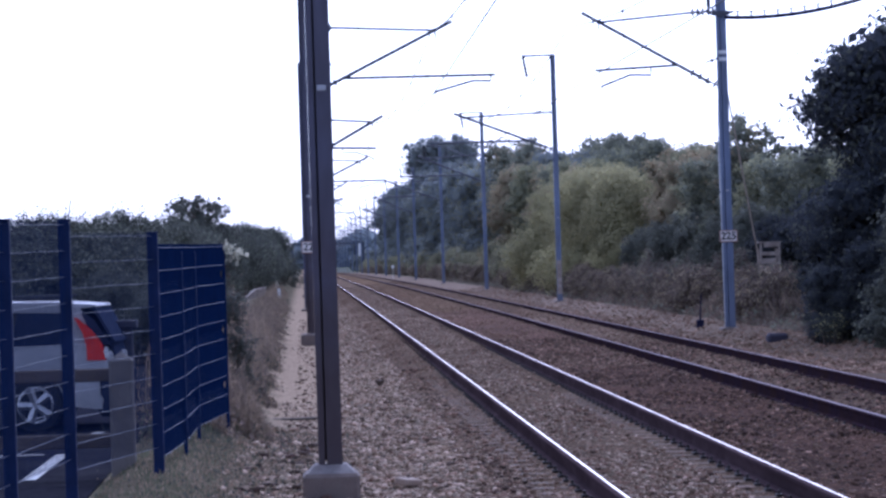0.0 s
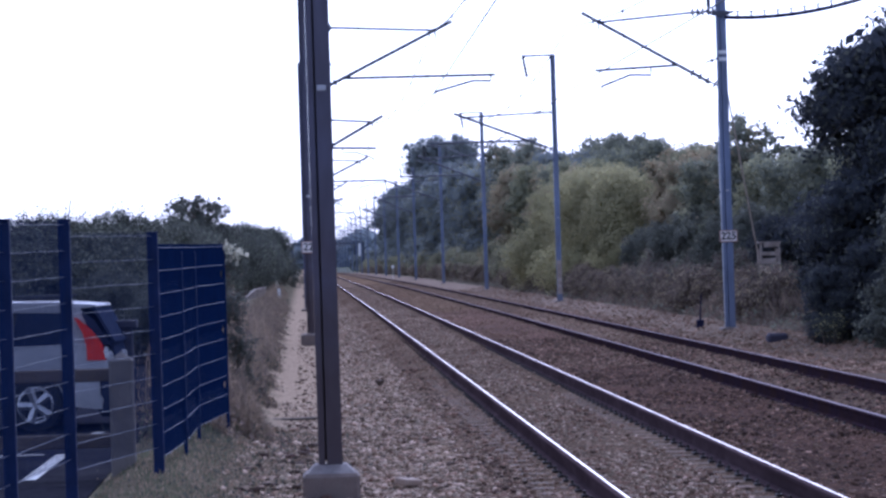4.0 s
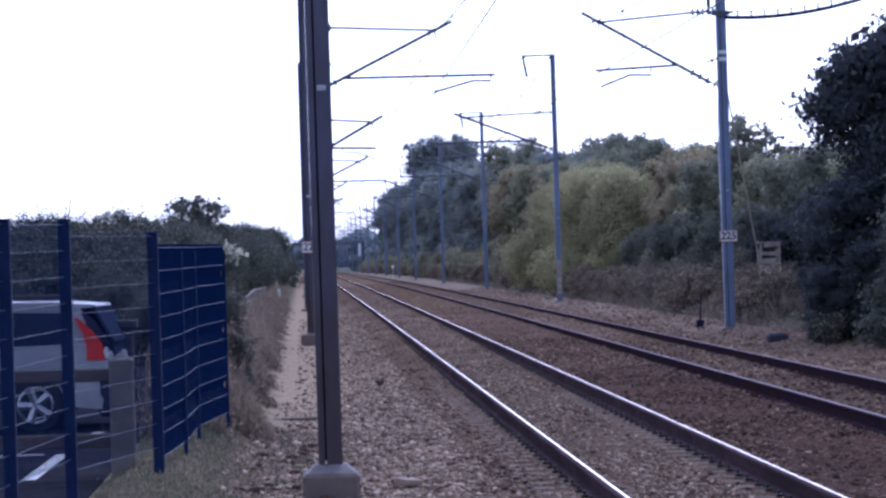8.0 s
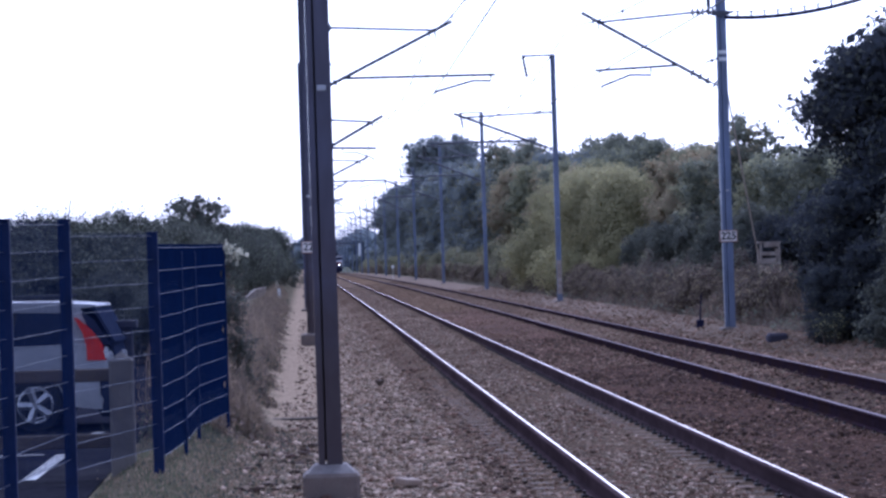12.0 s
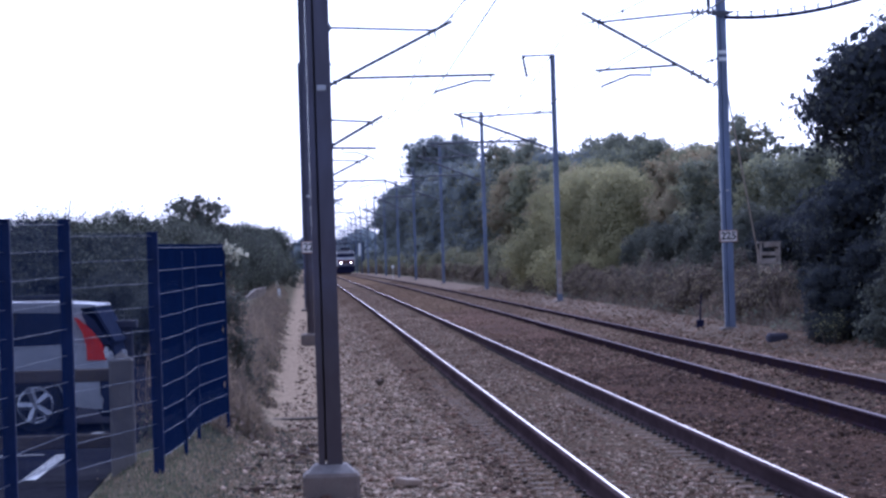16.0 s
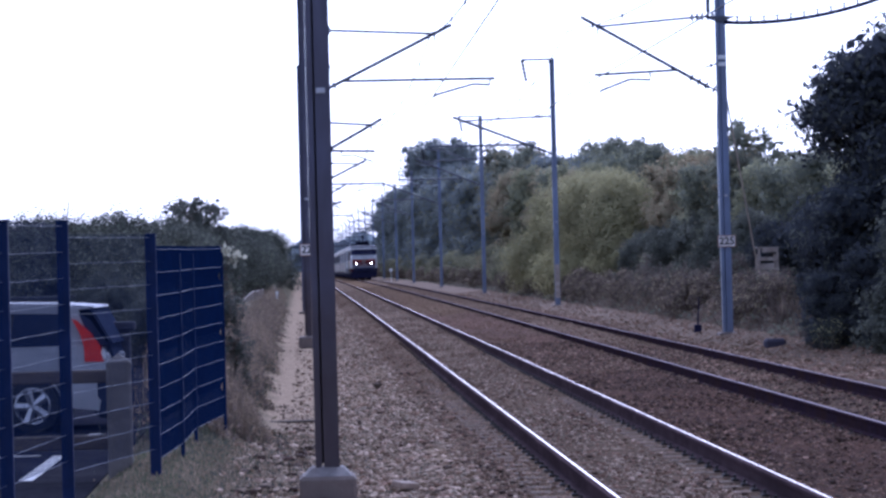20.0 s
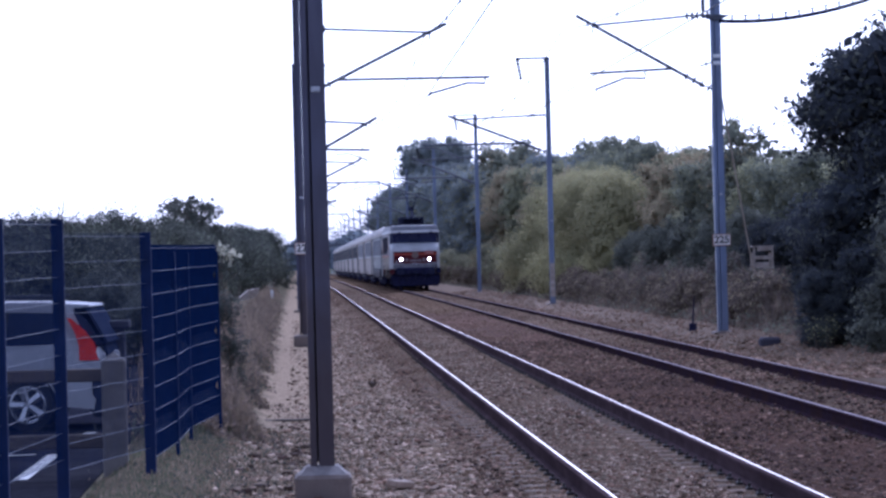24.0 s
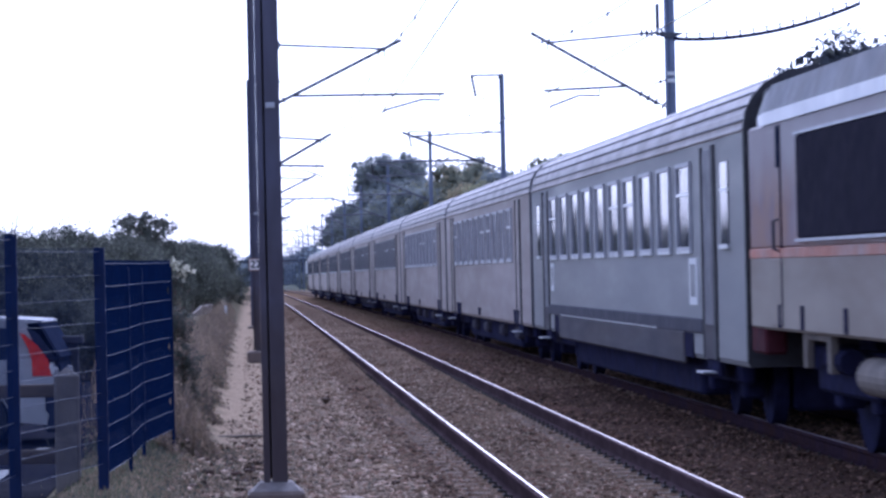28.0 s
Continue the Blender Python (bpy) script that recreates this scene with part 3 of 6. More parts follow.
def insulator(s, p, q, count=4, r=0.07):
    p, q = Vector(p), Vector(q)
    w = (q - p).normalized()
    u = w.orthogonal().normalized()
    t = w.cross(u)
    thin = 0.02 / (q - p).length
    steps = [(0.0, 0.02)]
    for i in range(count):
        c = (i + 0.5) / count
        steps += [(c - thin, 0.02), (c - thin, r), (c + thin, r * 0.6), (c + thin, 0.02)]
    steps.append((1.0, 0.02))
    pts = [p.lerp(q, a) + (u * math.cos(math.tau * j / 10) + t * math.sin(math.tau * j / 10)) * b for a, b in steps for j in range(10)]
    faces = [(10 * i + j, 10 * i + (j + 1) % 10, 10 * i + 10 + (j + 1) % 10, 10 * i + 10 + j) for i in range(len(steps) - 1) for j in range(10)]
    s.add(pts, faces + [tuple(range(10))[::-1], tuple(range(len(pts) - 10, len(pts)))])


def mast_column(parent, height, material, wide=0.21):
    """Two channels with a slot between them, set into the foundation."""
    for x0, x1 in ((-wide / 2, -0.05), (-0.03, wide / 2)):
        s = Shape()
        d = 0.1
        s.prism([(x0, -d), (x1, -d), (x1, -d + 0.012), (x0 + 0.014, -d + 0.012), (x0 + 0.014, d - 0.012), (x1, d - 0.012), (x1, d), (x0, d)], -0.1, height, axis=2)
        part("channel", s, material, parent)
    s = Shape()
    s.box(-0.054, -0.026, 0.02, 0.05, 0.02, height - 0.05)
    part("web", s, material, parent)
    s = Shape().box(-0.02, 0.06, -0.108, -0.1, 3.28, 3.33, 0.003).tube((0.02, -0.106, 3.305), (0.02, -0.13, 3.305), 0.018, sides=8)
    part("cleat", s, ALUMINIUM_DULL, parent)


def foundation(parent, w=0.5, drop=0.08):
    """A block with a mortar cap that slopes up to the foot of the mast."""
    s = Shape().box(-w / 2, w / 2, -0.3, 0.3, -0.6, -drop, 0.03)
    block = part("foundation", s, CONCRETE, parent, "rough concrete foundation block")
    low = [(-w / 2 + 0.04, -0.26), (w / 2 - 0.04, -0.26), (w / 2 - 0.04, 0.26), (-w / 2 + 0.04, 0.26)]
    high = [(-0.14, -0.14), (0.14, -0.14), (0.14, 0.14), (-0.14, 0.14)]
    s = Shape().add([(x, y, -drop - 0.004) for x, y in low] + [(x, y, -0.01) for x, y in high], [(0, 1, 5, 4), (1, 2, 6, 5), (2, 3, 7, 6), (3, 0, 4, 7), (4, 5, 6, 7)])
    part("mortar_cap", s, MORTAR if drop > 0.05 else CONCRETE, block)


def bracket(parent, side, reach, y_off=0.0, root=6.0, wire_z=5.75, msg_z=7.27, lift=0.0, pull=False, stout=1.0):
    """The hinged bracket with its stay, registration tube and steady arm; side +1 reaches to +x."""
    k = side
    s = Shape()
    tip = Vector((k * (reach + 0.42), y_off, msg_z + 0.17))
    foot = Vector((k * 0.3, y_off, root))
    insulator(s, (k * 0.1, y_off, root - 0.09), foot + (tip - foot) * 0.17, 4, 0.12)
    s.tube(foot, tip, 0.042 * stout)
    part("bracket_tube", s, STEEL, parent)
    s = Shape()
    hang = foot.lerp(tip, (reach - abs(foot.x)) / (reach + 0.42 - abs(foot.x)))
    s.tube((k * 0.1, y_off, msg_z + 0.1 + lift), (k * 0.5, y_off, msg_z + 0.1 + lift * 0.8), 0.02)
    insulator(s, (k * 0.12, y_off, msg_z + 0.12), (k * 0.75, y_off, msg_z + 0.1), 5, 0.12)
    s.tube((k * 0.5, y_off, msg_z + 0.11), hang, 0.03 * stout)
    s.box(hang.x - 0.05, hang.x + 0.05, y_off - 0.04, y_off + 0.04, hang.z - 0.05, hang.z + 0.05, 0.01)
    s.tube(hang, hang + Vector((k * 0.03, 0, -0.2)), 0.018)
    part("stay", s, STEEL, parent)
    s = Shape()
    start = foot.lerp(tip, 0.25 if pull else 0.2)
    end = Vector((k * (reach + 0.12 if pull else reach + 1.45), y_off, start.z - 0.07 if pull else root + 0.31))
    s.tube(start, end, 0.034 * stout)
    for q in (0.55, 0.85):
        s.tube(start.lerp(end, q - 0.01), start.lerp(end, q + 0.01), 0.04)
    part("registration_tube", s, STEEL, parent)
    s = Shape()
    e = end + Vector((-k * (1.35 if pull else 0.12), 0, 0))
    s.pipe([e, e + Vector((0, 0, -0.15)), e + Vector((k * (0.5 if pull else -0.42), 0, -0.13)), Vector((k * reach, y_off, wire_z + 0.03)), Vector((k * (reach - 0.04), y_off, wire_z - 0.03))], 0.03)
    part("steady_arm", s, STEEL, parent)


def top_arm(parent, side, z):
    s = Shape().box(-1.25 if side < 0 else -0.1, 0.1 if side < 0 else 1.25, -0.05, 0.05, z - 0.03, z + 0.05, 0.01)
    part("top_arm", s, STEEL, parent)
    s = Shape()
    insulator(s, (side * 1.2, 0, z), (side * 1.05, 0, z - 0.85), 6, 0.13)
    s.tube((side * 1.2, 0, z), (side * 1.05, 0, z - 0.85), 0.045)
    part("feeder_insulator", s, INSULATOR, parent)


def letters(parent, text, m, size, material):
    """Upright writing as one flat mesh."""
    c = bpy.data.curves.new("writing", "FONT")
    c.body, c.size, c.extrude, c.align_x, c.align_y = text, size, 0.002, "CENTER", "CENTER"
    c.offset = 0.006
    ob = new("writing", c)
    me = bpy.data.meshes.new_from_object(ob)
    bpy.data.objects.remove(ob)
    me.materials.clear()
    me.materials.append(material)
    ob = new("number", me)
    ob.parent = parent
    ob.matrix_local = m


def number_plate(parent, text, z, x=0.0, w=0.44):
    s = Shape().box(x - w / 2, x + w / 2, -0.135, -0.115, z - 0.145, z + 0.145, 0.006)
    rim = part("number_plate", s, PLATE_RIM, parent, "white enamel plate with a dark number")
    s = Shape().box(x - w / 2 + 0.022, x + w / 2 - 0.022, -0.139, -0.117, z - 0.123, z + 0.123, 0.003)
    part("face", s, PLATE, rim)
    letters(rim, text, pose(x, -0.141, z, 90), 0.25, INK)


def masts():
    for i, y in enumerate(ROW_Y):
        near = i < 7
        # the row beside the path
        x = (0.185, 0.13, 0.1)[i] if i < 3 else 0.12
        base = floor_z(x, y) + (0.31 if i == 0 else 0.3 if i == 1 else 0.12)
        m = thing("catenary_mast", pose(x, y, base), "grey-blue steel catenary mast with a hinged bracket beside the path", "catenary mast", "catenary masts")
        mast_column(m, 9.6 - base if i else 9.9 - base, MAST_RUSTING if i < 2 else MAST, 0.17 if i == 1 else 0.21)
        foundation(m, 0.5, 0.08 if i == 0 else 0.03)
        lv = level(y) - base
        bracket(m, 1, AXIS_1 - x + (0.26 if i % 2 else -0.15), 0.0, 5.84 + lv, 5.75 + lv, 7.3 + lv, pull=i > 0 and i % 2 == 0, stout=0.8 if i == 0 else 1.0 if i == 1 else 1.5)
        top_arm(m, -1 if i == 0 else 1, 9.55 - base)
        if i == 1:
            number_plate(m, "22", 2.07 - base, 0.0, 0.33)
        # the row along the trees
        if i:
            x = 10.32 if i == 1 else 10.25
            base = floor_z(x, y) + 0.06
            m = thing("catenary_mast", pose(x, y, base), "blue-grey galvanised catenary mast beside the trees", "catenary mast", "catenary masts")
            mast_column(m, 9.6 - base, MAST_GREY, 0.24 if i == 1 else 0.2)
            foundation(m, 0.5, 0.03)
            lv = level(y) - base
            bracket(m, -1, 2.97 if i == 1 else x - AXIS_2 - (0.2 if i % 2 else -0.15), 0.0, (5.8 if i == 1 else 6.0) + lv, 5.75 + lv, (7.42 if i == 1 else 7.3) + lv, pull=i == 1, stout=1.0 if i == 1 else 1.3)
            if i == 2:
                part("painted_mark", Shape().box(-0.09, 0.09, -0.106, -0.1, 0.25, 1.6, 0.002), WEATHERED_BOARD, m, "flaking pale paint on the mast foot")
            if i > 1:
                top_arm(m, -1, 9.6 - base)
            if i == 1:
                number_plate(m, "225", 2.02 - base, 0.01)
                dressed_mast(m, base)


def dressed_mast(m, base):
    """What the tensioning mast carries besides: guys, bonding strap, clamp and a feeder cable."""
    s = Shape().tube((0.05, 0, 5.9 - base), (1.75, 5.3, 0.1), 0.022)
    part("guy_rod", s, ROD, m, "pale brown guy rod")
    s = Shape().pipe([(-0.12, -0.02, 5.6 - base), (-0.16, -0.02, 4.4 - base), (-0.14, -0.03, 2.3 - base), (-0.125, -0.03, 0.0)], 0.011)
    part("earth_strap", s, ALUMINIUM, m)
    s = Shape()
    insulator(s, (-0.1, -0.1, 6.35 - base), (-0.42, -0.1, 6.25 - base), 1, 0.07)
    part("side_insulator", s, INSULATOR, m)
    for z in (6.28, 6.45):
        part("mast_label", Shape().box(-0.09, 0.09, -0.116, -0.1, z - base, z + 0.09 - base, 0.004), SIGN_WHITE, m, "small white label plate")
    s = Shape()
    s.tube((-0.3, -0.1, 8.2 - base), (-0.3, -0.1, 7.6 - base), 0.05)
    s.pipe([(-0.32, -0.1, 7.9 - base), (-0.3, -0.1, 7.45 - base), (0.0, -0.12, 7.36 - base), (0.3, -0.1, 7.48 - base)], 0.03)
    s.box(-0.2, 0.2, -0.14, 0.14, 7.4 - base, 7.5 - base, 0.01)
    part("feeder_gear", s, STEEL, m)


masts()


# ---- overhead wires ----
def wires():
    for axis, sgn in ((AXIS_1, 1), (AXIS_2, -1)):
        ov = thing("overhead_line", pose(0, 0, 0), "thin contact and messenger wires over the track", "overhead wire", "overhead lines")
        low, pts = [], []
        spots = [(-30.0, 0.0)] + [(y, (0.18 if i % 2 else -0.15) * sgn) for i, y in enumerate(ROW_Y)]
        for (y0, a), (y1, b) in zip(spots, spots[1:]):
            low.append((axis + a, y0, 5.72 + level(y0)))
            for j in range(8):
                t = j / 8
                y = y0 + (y1 - y0) * t
                z = 7.25 - 0.75 * 4 * t * (1 - t) + level(y)
                pts.append((axis + a + (b - a) * t, y, z))
                if j:
                    drop = Shape()
                    drop.tube(pts[-1], (pts[-1][0], y, 5.72 + level(y)), 0.005, sides=4)
                    drop.box(pts[-1][0] - 0.02, pts[-1][0] + 0.02, y - 0.04, y + 0.04, z - 0.04, z + 0.04)
                    part("dropper", drop, WIRE, ov, tidy=False)
        part("contact_wire", Shape().pipe(low, 0.015, 5), WIRE, ov, tidy=False)
        part("messenger_wire", Shape().pipe(pts, 0.015, 5), WIRE, ov, tidy=False)
    ov = thing("feeder_cable", pose(0, 0, 0), "dark sagging feeder cable with spacers", "cable")
    s = Shape()
    pts = [(10.4 + 4.6 * t, 76.6, 7.34 - 0.32 * t + 1.1 * t * t) for t in [i / 14 for i in range(15)]]
    s.pipe(pts, 0.05)
    part("cable", s, BLACK, ov)
    part("upper_wire", Shape().pipe([(x, y, z + 0.15) for x, y, z in pts], 0.012), BLACK, ov)
    for p in pts[1:]:
        part("spacer", Shape().tube(Vector(p) + Vector((0, 0, 0.17)), Vector(p) - Vector((0, 0, 0.05)), 0.022), BLACK, ov)


wires()


# ---- blue mesh fence between the path and the car park ----
# x, y, foot, post top, and the top of the mesh before and after the post
FENCE_POSTS = [(-2.3, 19.5, 0.2, 2.2, 2.16, 2.16), (-2.061, 21.95, 0.2, 2.19, 2.16, 2.15), (-1.827, 24.4, 0.14, 2.21, 2.165, 2.075), (-1.28, 27.05, 0.08, 2.115, 2.08, 1.98),
               (-1.143, 29.5, 0.07, 1.97, 1.985, 1.985), (-1.104, 32.0, 0.07, 1.97, 1.99, 1.99), (-0.87, 34.5, 0.08, 1.98, 2.0, 2.0)]


def build_fence():
    fence = thing("mesh_fence", pose(0, 0, 0), "dark blue welded mesh fence with square posts", "fence")
    for x, y, z, top, _, _ in FENCE_POSTS:
        w = 0.046 if y < 28 else 0.019
        s = Shape().box(x - w, x + w, y - 0.035, y + 0.035, z - 0.4, top - 0.02, 0.008)
        p = part("post", s, FENCE if y < 28 else FENCE_WIRE, fence)
        if y < 28:
            part("cap", Shape().box(x - 0.049, x + 0.049, y - 0.038, y + 0.038, top - 0.02, top, 0.006), FENCE, p)
    prof = [(0.0, 0)]
    for fold in (0.2, 0.8, 1.4):
        prof += [(fold, 0), (fold + 0.1, 0.045), (fold + 0.2, 0)]
    prof += [(1.83, 0)]
    for i, ((x0, y0, _, _, _, t0), (x1, y1, _, _, t1, _)) in enumerate(zip(FENCE_POSTS, FENCE_POSTS[1:])):
        a, b = Vector((x0, y0, t0 - 1.8)), Vector((x1, y1, t1 - 1.8))
        along = b - a
        side = Vector((-along.y, along.x, 0)).normalized()
        n = int(along.length / 0.05)
        s = Shape()
        for j in range(n + 1):
            c = a + along * (j / n)
            s.pipe([c + side * d + Vector((0, 0, h)) for h, d in prof], 0.0055 if i == 5 else 0.004 if i >= 3 else 0.003, 4)
        tagged(part("wire_mesh", s, FENCE_WIRE, fence, tidy=False), kind="stuff")
        for j in range(10):
            h = 0.2 * j
            s = Shape()
            for e in (-0.006, 0.006):
                s.pipe([a.lerp(b, q / 7) + side * e + Vector((0, 0, h + 0.0018 * math.sin(1.7 * j + 1.9 * q + i) * (0 < q < 7))) for q in range(8)], 0.0017, 6)
            part("cross_wire", s, SKY_LIT_WIRE if i >= 3 else DULL_WIRE, fence, "cross wire, paled for the sky it reflects", tidy=False)


build_fence()


# ---- timber barrier, posts and the parked car ----
def build_barrier():
    b = thing("timber_barrier", pose(0, 0, 0), "weathered timber parking barrier with a thick grey post", "barrier")
    s = Shape().box(-1.8, -1.58, 28.9, 29.12, -0.3, 0.98, 0.02)
    s.add([(-1.8, 28.9, 0.97), (-1.58, 28.9, 0.97), (-1.58, 29.12, 0.97), (-1.8, 29.12, 0.97), (-1.69, 29.01, 1.05)], [(0, 1, 4), (1, 2, 4), (2, 3, 4), (3, 0, 4)])
    part("post", s, GREY_POST, b)
    s = Shape().box(-4.6, -4.38, 29.1, 29.32, -0.3, 0.98, 0.02)
    part("post", s, GREY_POST, b)
    for z, h in ((0.84, 0.06), (0.24, 0.065)):
        s = Shape().box(-7.5, -1.78, 29.02, 29.1, z - h, z + h, 0.012)
        part("rail", s, TIMBER, b)
    s = Shape().box(-2.03, -1.97, 34.97, 35.03, -0.2, 0.9, 0.01)
    lone("marker_post", s, CAR_PAINT, "slim grey metal marker post", "post")
    s = Shape().box(-2.3, -2.12, 38.95, 39.13, -0.2, 1.05, 0.015)
    s.box(-2.36, -2.06, 38.9, 39.18, 1.05, 1.15, 0.015)
    lone("gate_post", s, STEP_GREY, "brown timber post with a flat cap", "post")


build_barrier()


def build_car():
    car = thing("estate_car", pose(-4.52, 38.6, -0.108, 0, 0, 177), "silver estate car with tall red tail lamps, parked", "car")

    def loft(rows, xsec, name, material, label=""):
        """Side outlines (x, z) joined across the width: (y, inward shrink)."""
        s = Shape()
        n = len(rows)
        cx, cz = sum(x for x, _ in rows) / n, sum(z for _, z in rows) / n
        for y, k in xsec:
            s.v += [(cx + (x - cx) * k, y, cz + (z - cz) * k) for x, z in rows]
        for j in range(len(xsec) - 1):
            s.f += [(j * n + i, j * n + (i + 1) % n, (j + 1) * n + (i + 1) % n, (j + 1) * n + i) for i in range(n)]
        s.f += [tuple(range(n)), tuple(range((len(xsec) - 1) * n, len(xsec) * n))[::-1]]
        s.s = [0] * len(s.f)
        return part(name, s, material, car, label)

    arch = [(math.cos(radians(a)) * 0.37, math.sin(radians(a)) * 0.37 + 0.31) for a in range(0, 181, 20)]
    low = [(-2.2, 0.34), (-1.72, 0.3)] + [(-1.35 - x, z) for x, z in arch] + [(-0.9, 0.24), (0.9, 0.24)] + [(1.35 - x, z) for x, z in arch] + \
          [(1.85, 0.26), (2.25, 0.34), (2.3, 0.6), (2.2, 0.8), (1.2, 0.98), (-2.1, 1.02), (-2.27, 0.9), (-2.28, 0.55)]
    loft(low, [(-0.87, 0.985), (-0.82, 1), (0.82, 1), (0.87, 0.985)], "body", CAR_PAINT)
    glass = [(1.25, 0.97), (0.45, 1.44), (-0.6, 1.5), (-1.85, 1.45), (-2.06, 1.3), (-2.26, 1.0)]
    loft(glass, [(-0.80, 1), (-0.66, 0.99), (0.66, 0.99), (0.80, 1)], "glazing", TINTED, "dark tinted car windows")
    roof = [(0.45, 1.43), (0.4, 1.47), (-0.6, 1.535), (-1.6, 1.515), (-2.08, 1.475), (-2.1, 1.455), (-1.8, 1.43), (-0.6, 1.48)]
    loft(roof, [(-0.74, 1), (-0.6, 1.005), (0.6, 1.005), (0.74, 1)], "roof", CAR_PAINT)
    for side in (-1, 1):
        y = side * 0.8
        for x0, x1, w in ((-0.05, -0.2, 0.06), (-1.0, -1.1, 0.07)):
            part("pillar", Shape().prism([(x0, 1.0), (x0 - w, 1.0), (x1 - w, 1.48), (x1, 1.48)], y - 0.01, y + 0.01), CAR_TRIM, car)
        s = Shape().prism([(-1.7, 1.0), (-2.1, 1.0), (-2.02, 1.14), (-1.92, 1.36), (-1.84, 1.44), (-1.74, 1.44)], y - 0.03 if side > 0 else y - 0.02, y + 0.02 if side > 0 else y + 0.03)
        part("rear_pillar", s, CAR_PAINT, car)
        s = Shape().prism([(0.5, 1.36), (0.4, 1.445), (-0.6, 1.51), (-1.9, 1.47), (-1.92, 1.385), (-0.6, 1.42)], min(y, y - side * 0.06) - 0.012, max(y, y - side * 0.06) + 0.012)
        part("cant_rail", s, CAR_PAINT, car)
        s = Shape().prism([(-2.21, 0.82), (-1.98, 0.82), (-1.975, 1.0), (-1.93, 1.15), (-1.84, 1.33), (-1.9, 1.31), (-2.06, 1.16), (-2.17, 1.0)], side * 0.72, side * 0.9)
        lamp = part("tail_lamp", s, RED_LAMP, car, "tall red tail lamp")
        s = Shape().prism([(-2.235, 0.84), (-2.2, 0.84), (-2.18, 0.93), (-2.2, 0.98), (-2.225, 0.96)], side * 0.74, side * 0.908)
        part("reverse_lens", s, CLEAR_LAMP, lamp)
        for ax in (-1.35, 1.35):
            wheel = part("wheel", Shape().tube((ax, side * 0.68, 0.31), (ax, side * 0.885, 0.31), 0.315, sides=28), TYRE, car)
            rim = Shape().tube((ax, side * 0.86, 0.31), (ax, side * 0.893, 0.31), 0.075, sides=12)
            for a in range(5):
                c, d = math.cos(math.tau * a / 5), math.sin(math.tau * a / 5)
                rim.tube((ax + 0.03 * c, side * 0.885, 0.31 + 0.03 * d), (ax + 0.2 * c, side * 0.885, 0.31 + 0.2 * d), 0.045, 0.06, sides=6)
            for a in range(20):
                c, d, e, g = (f(math.tau * b / 20) for b in (a, a + 1) for f in (math.cos, math.sin))
                rim.tube((ax + 0.205 * c, side * 0.885, 0.31 + 0.205 * d), (ax + 0.205 * e, side * 0.885, 0.31 + 0.205 * g), 0.018, sides=5)
            part("rim", rim, ALLOY, wheel, "silver alloy rim with open spokes")
    s = Shape().box(-2.38, -2.08, -0.84, 0.885, 0.15, 0.72, 0.06)
    bumper = part("bumper", s, TINTED, car, "dark rear bumper")
    for side in (-1, 1):
        s = Shape().prism([(-1.78, 0.28), (-2.14, 0.24), (-2.16, 0.36), (-2.08, 0.48), (-2.18, 0.7), (-1.98, 0.76), (-1.78, 0.62)], side * 0.8, side * 0.895)
        part("bumper_corner", s, CAR_PAINT, bumper, "silver bumper corner")
    s = Shape().prism([(-2.28, 1.02), (-2.04, 1.45), (-2.07, 1.46), (-2.31, 1.03)], -0.8, 0.8)
    part("rear_window", s, TINTED, car)
    s = Shape().prism([(-2.3, 0.72), (-2.22, 1.04), (-2.26, 1.05), (-2.34, 0.72)], -0.72, 0.72)
    part("tailgate", s, TINTED, car, "dark tailgate panel")
    for side in (-1, 1):
        s = Shape().prism([(-1.74, 0.3), (-1.722, 0.3)] + [(-1.35 - x, z) for x, z in arch] + [(-0.9, 0.24), (0.9, 0.24)] + [(1.35 - x, z) for x, z in arch]
                          + [(1.85, 0.26), (2.24, 0.34), (2.27, 0.62), (-1.74, 0.7)], side * 0.8, side * 0.882)
        part("sill_cladding", s, CAR_TRIM, car, "dark lower body side")
    for y in (-0.6, 0.6):
        part("roof_rail", Shape().box(-1.7, 0.2, y - 0.02, y + 0.02, 1.56, 1.6, 0.01), CAR_TRIM, car)


build_car()


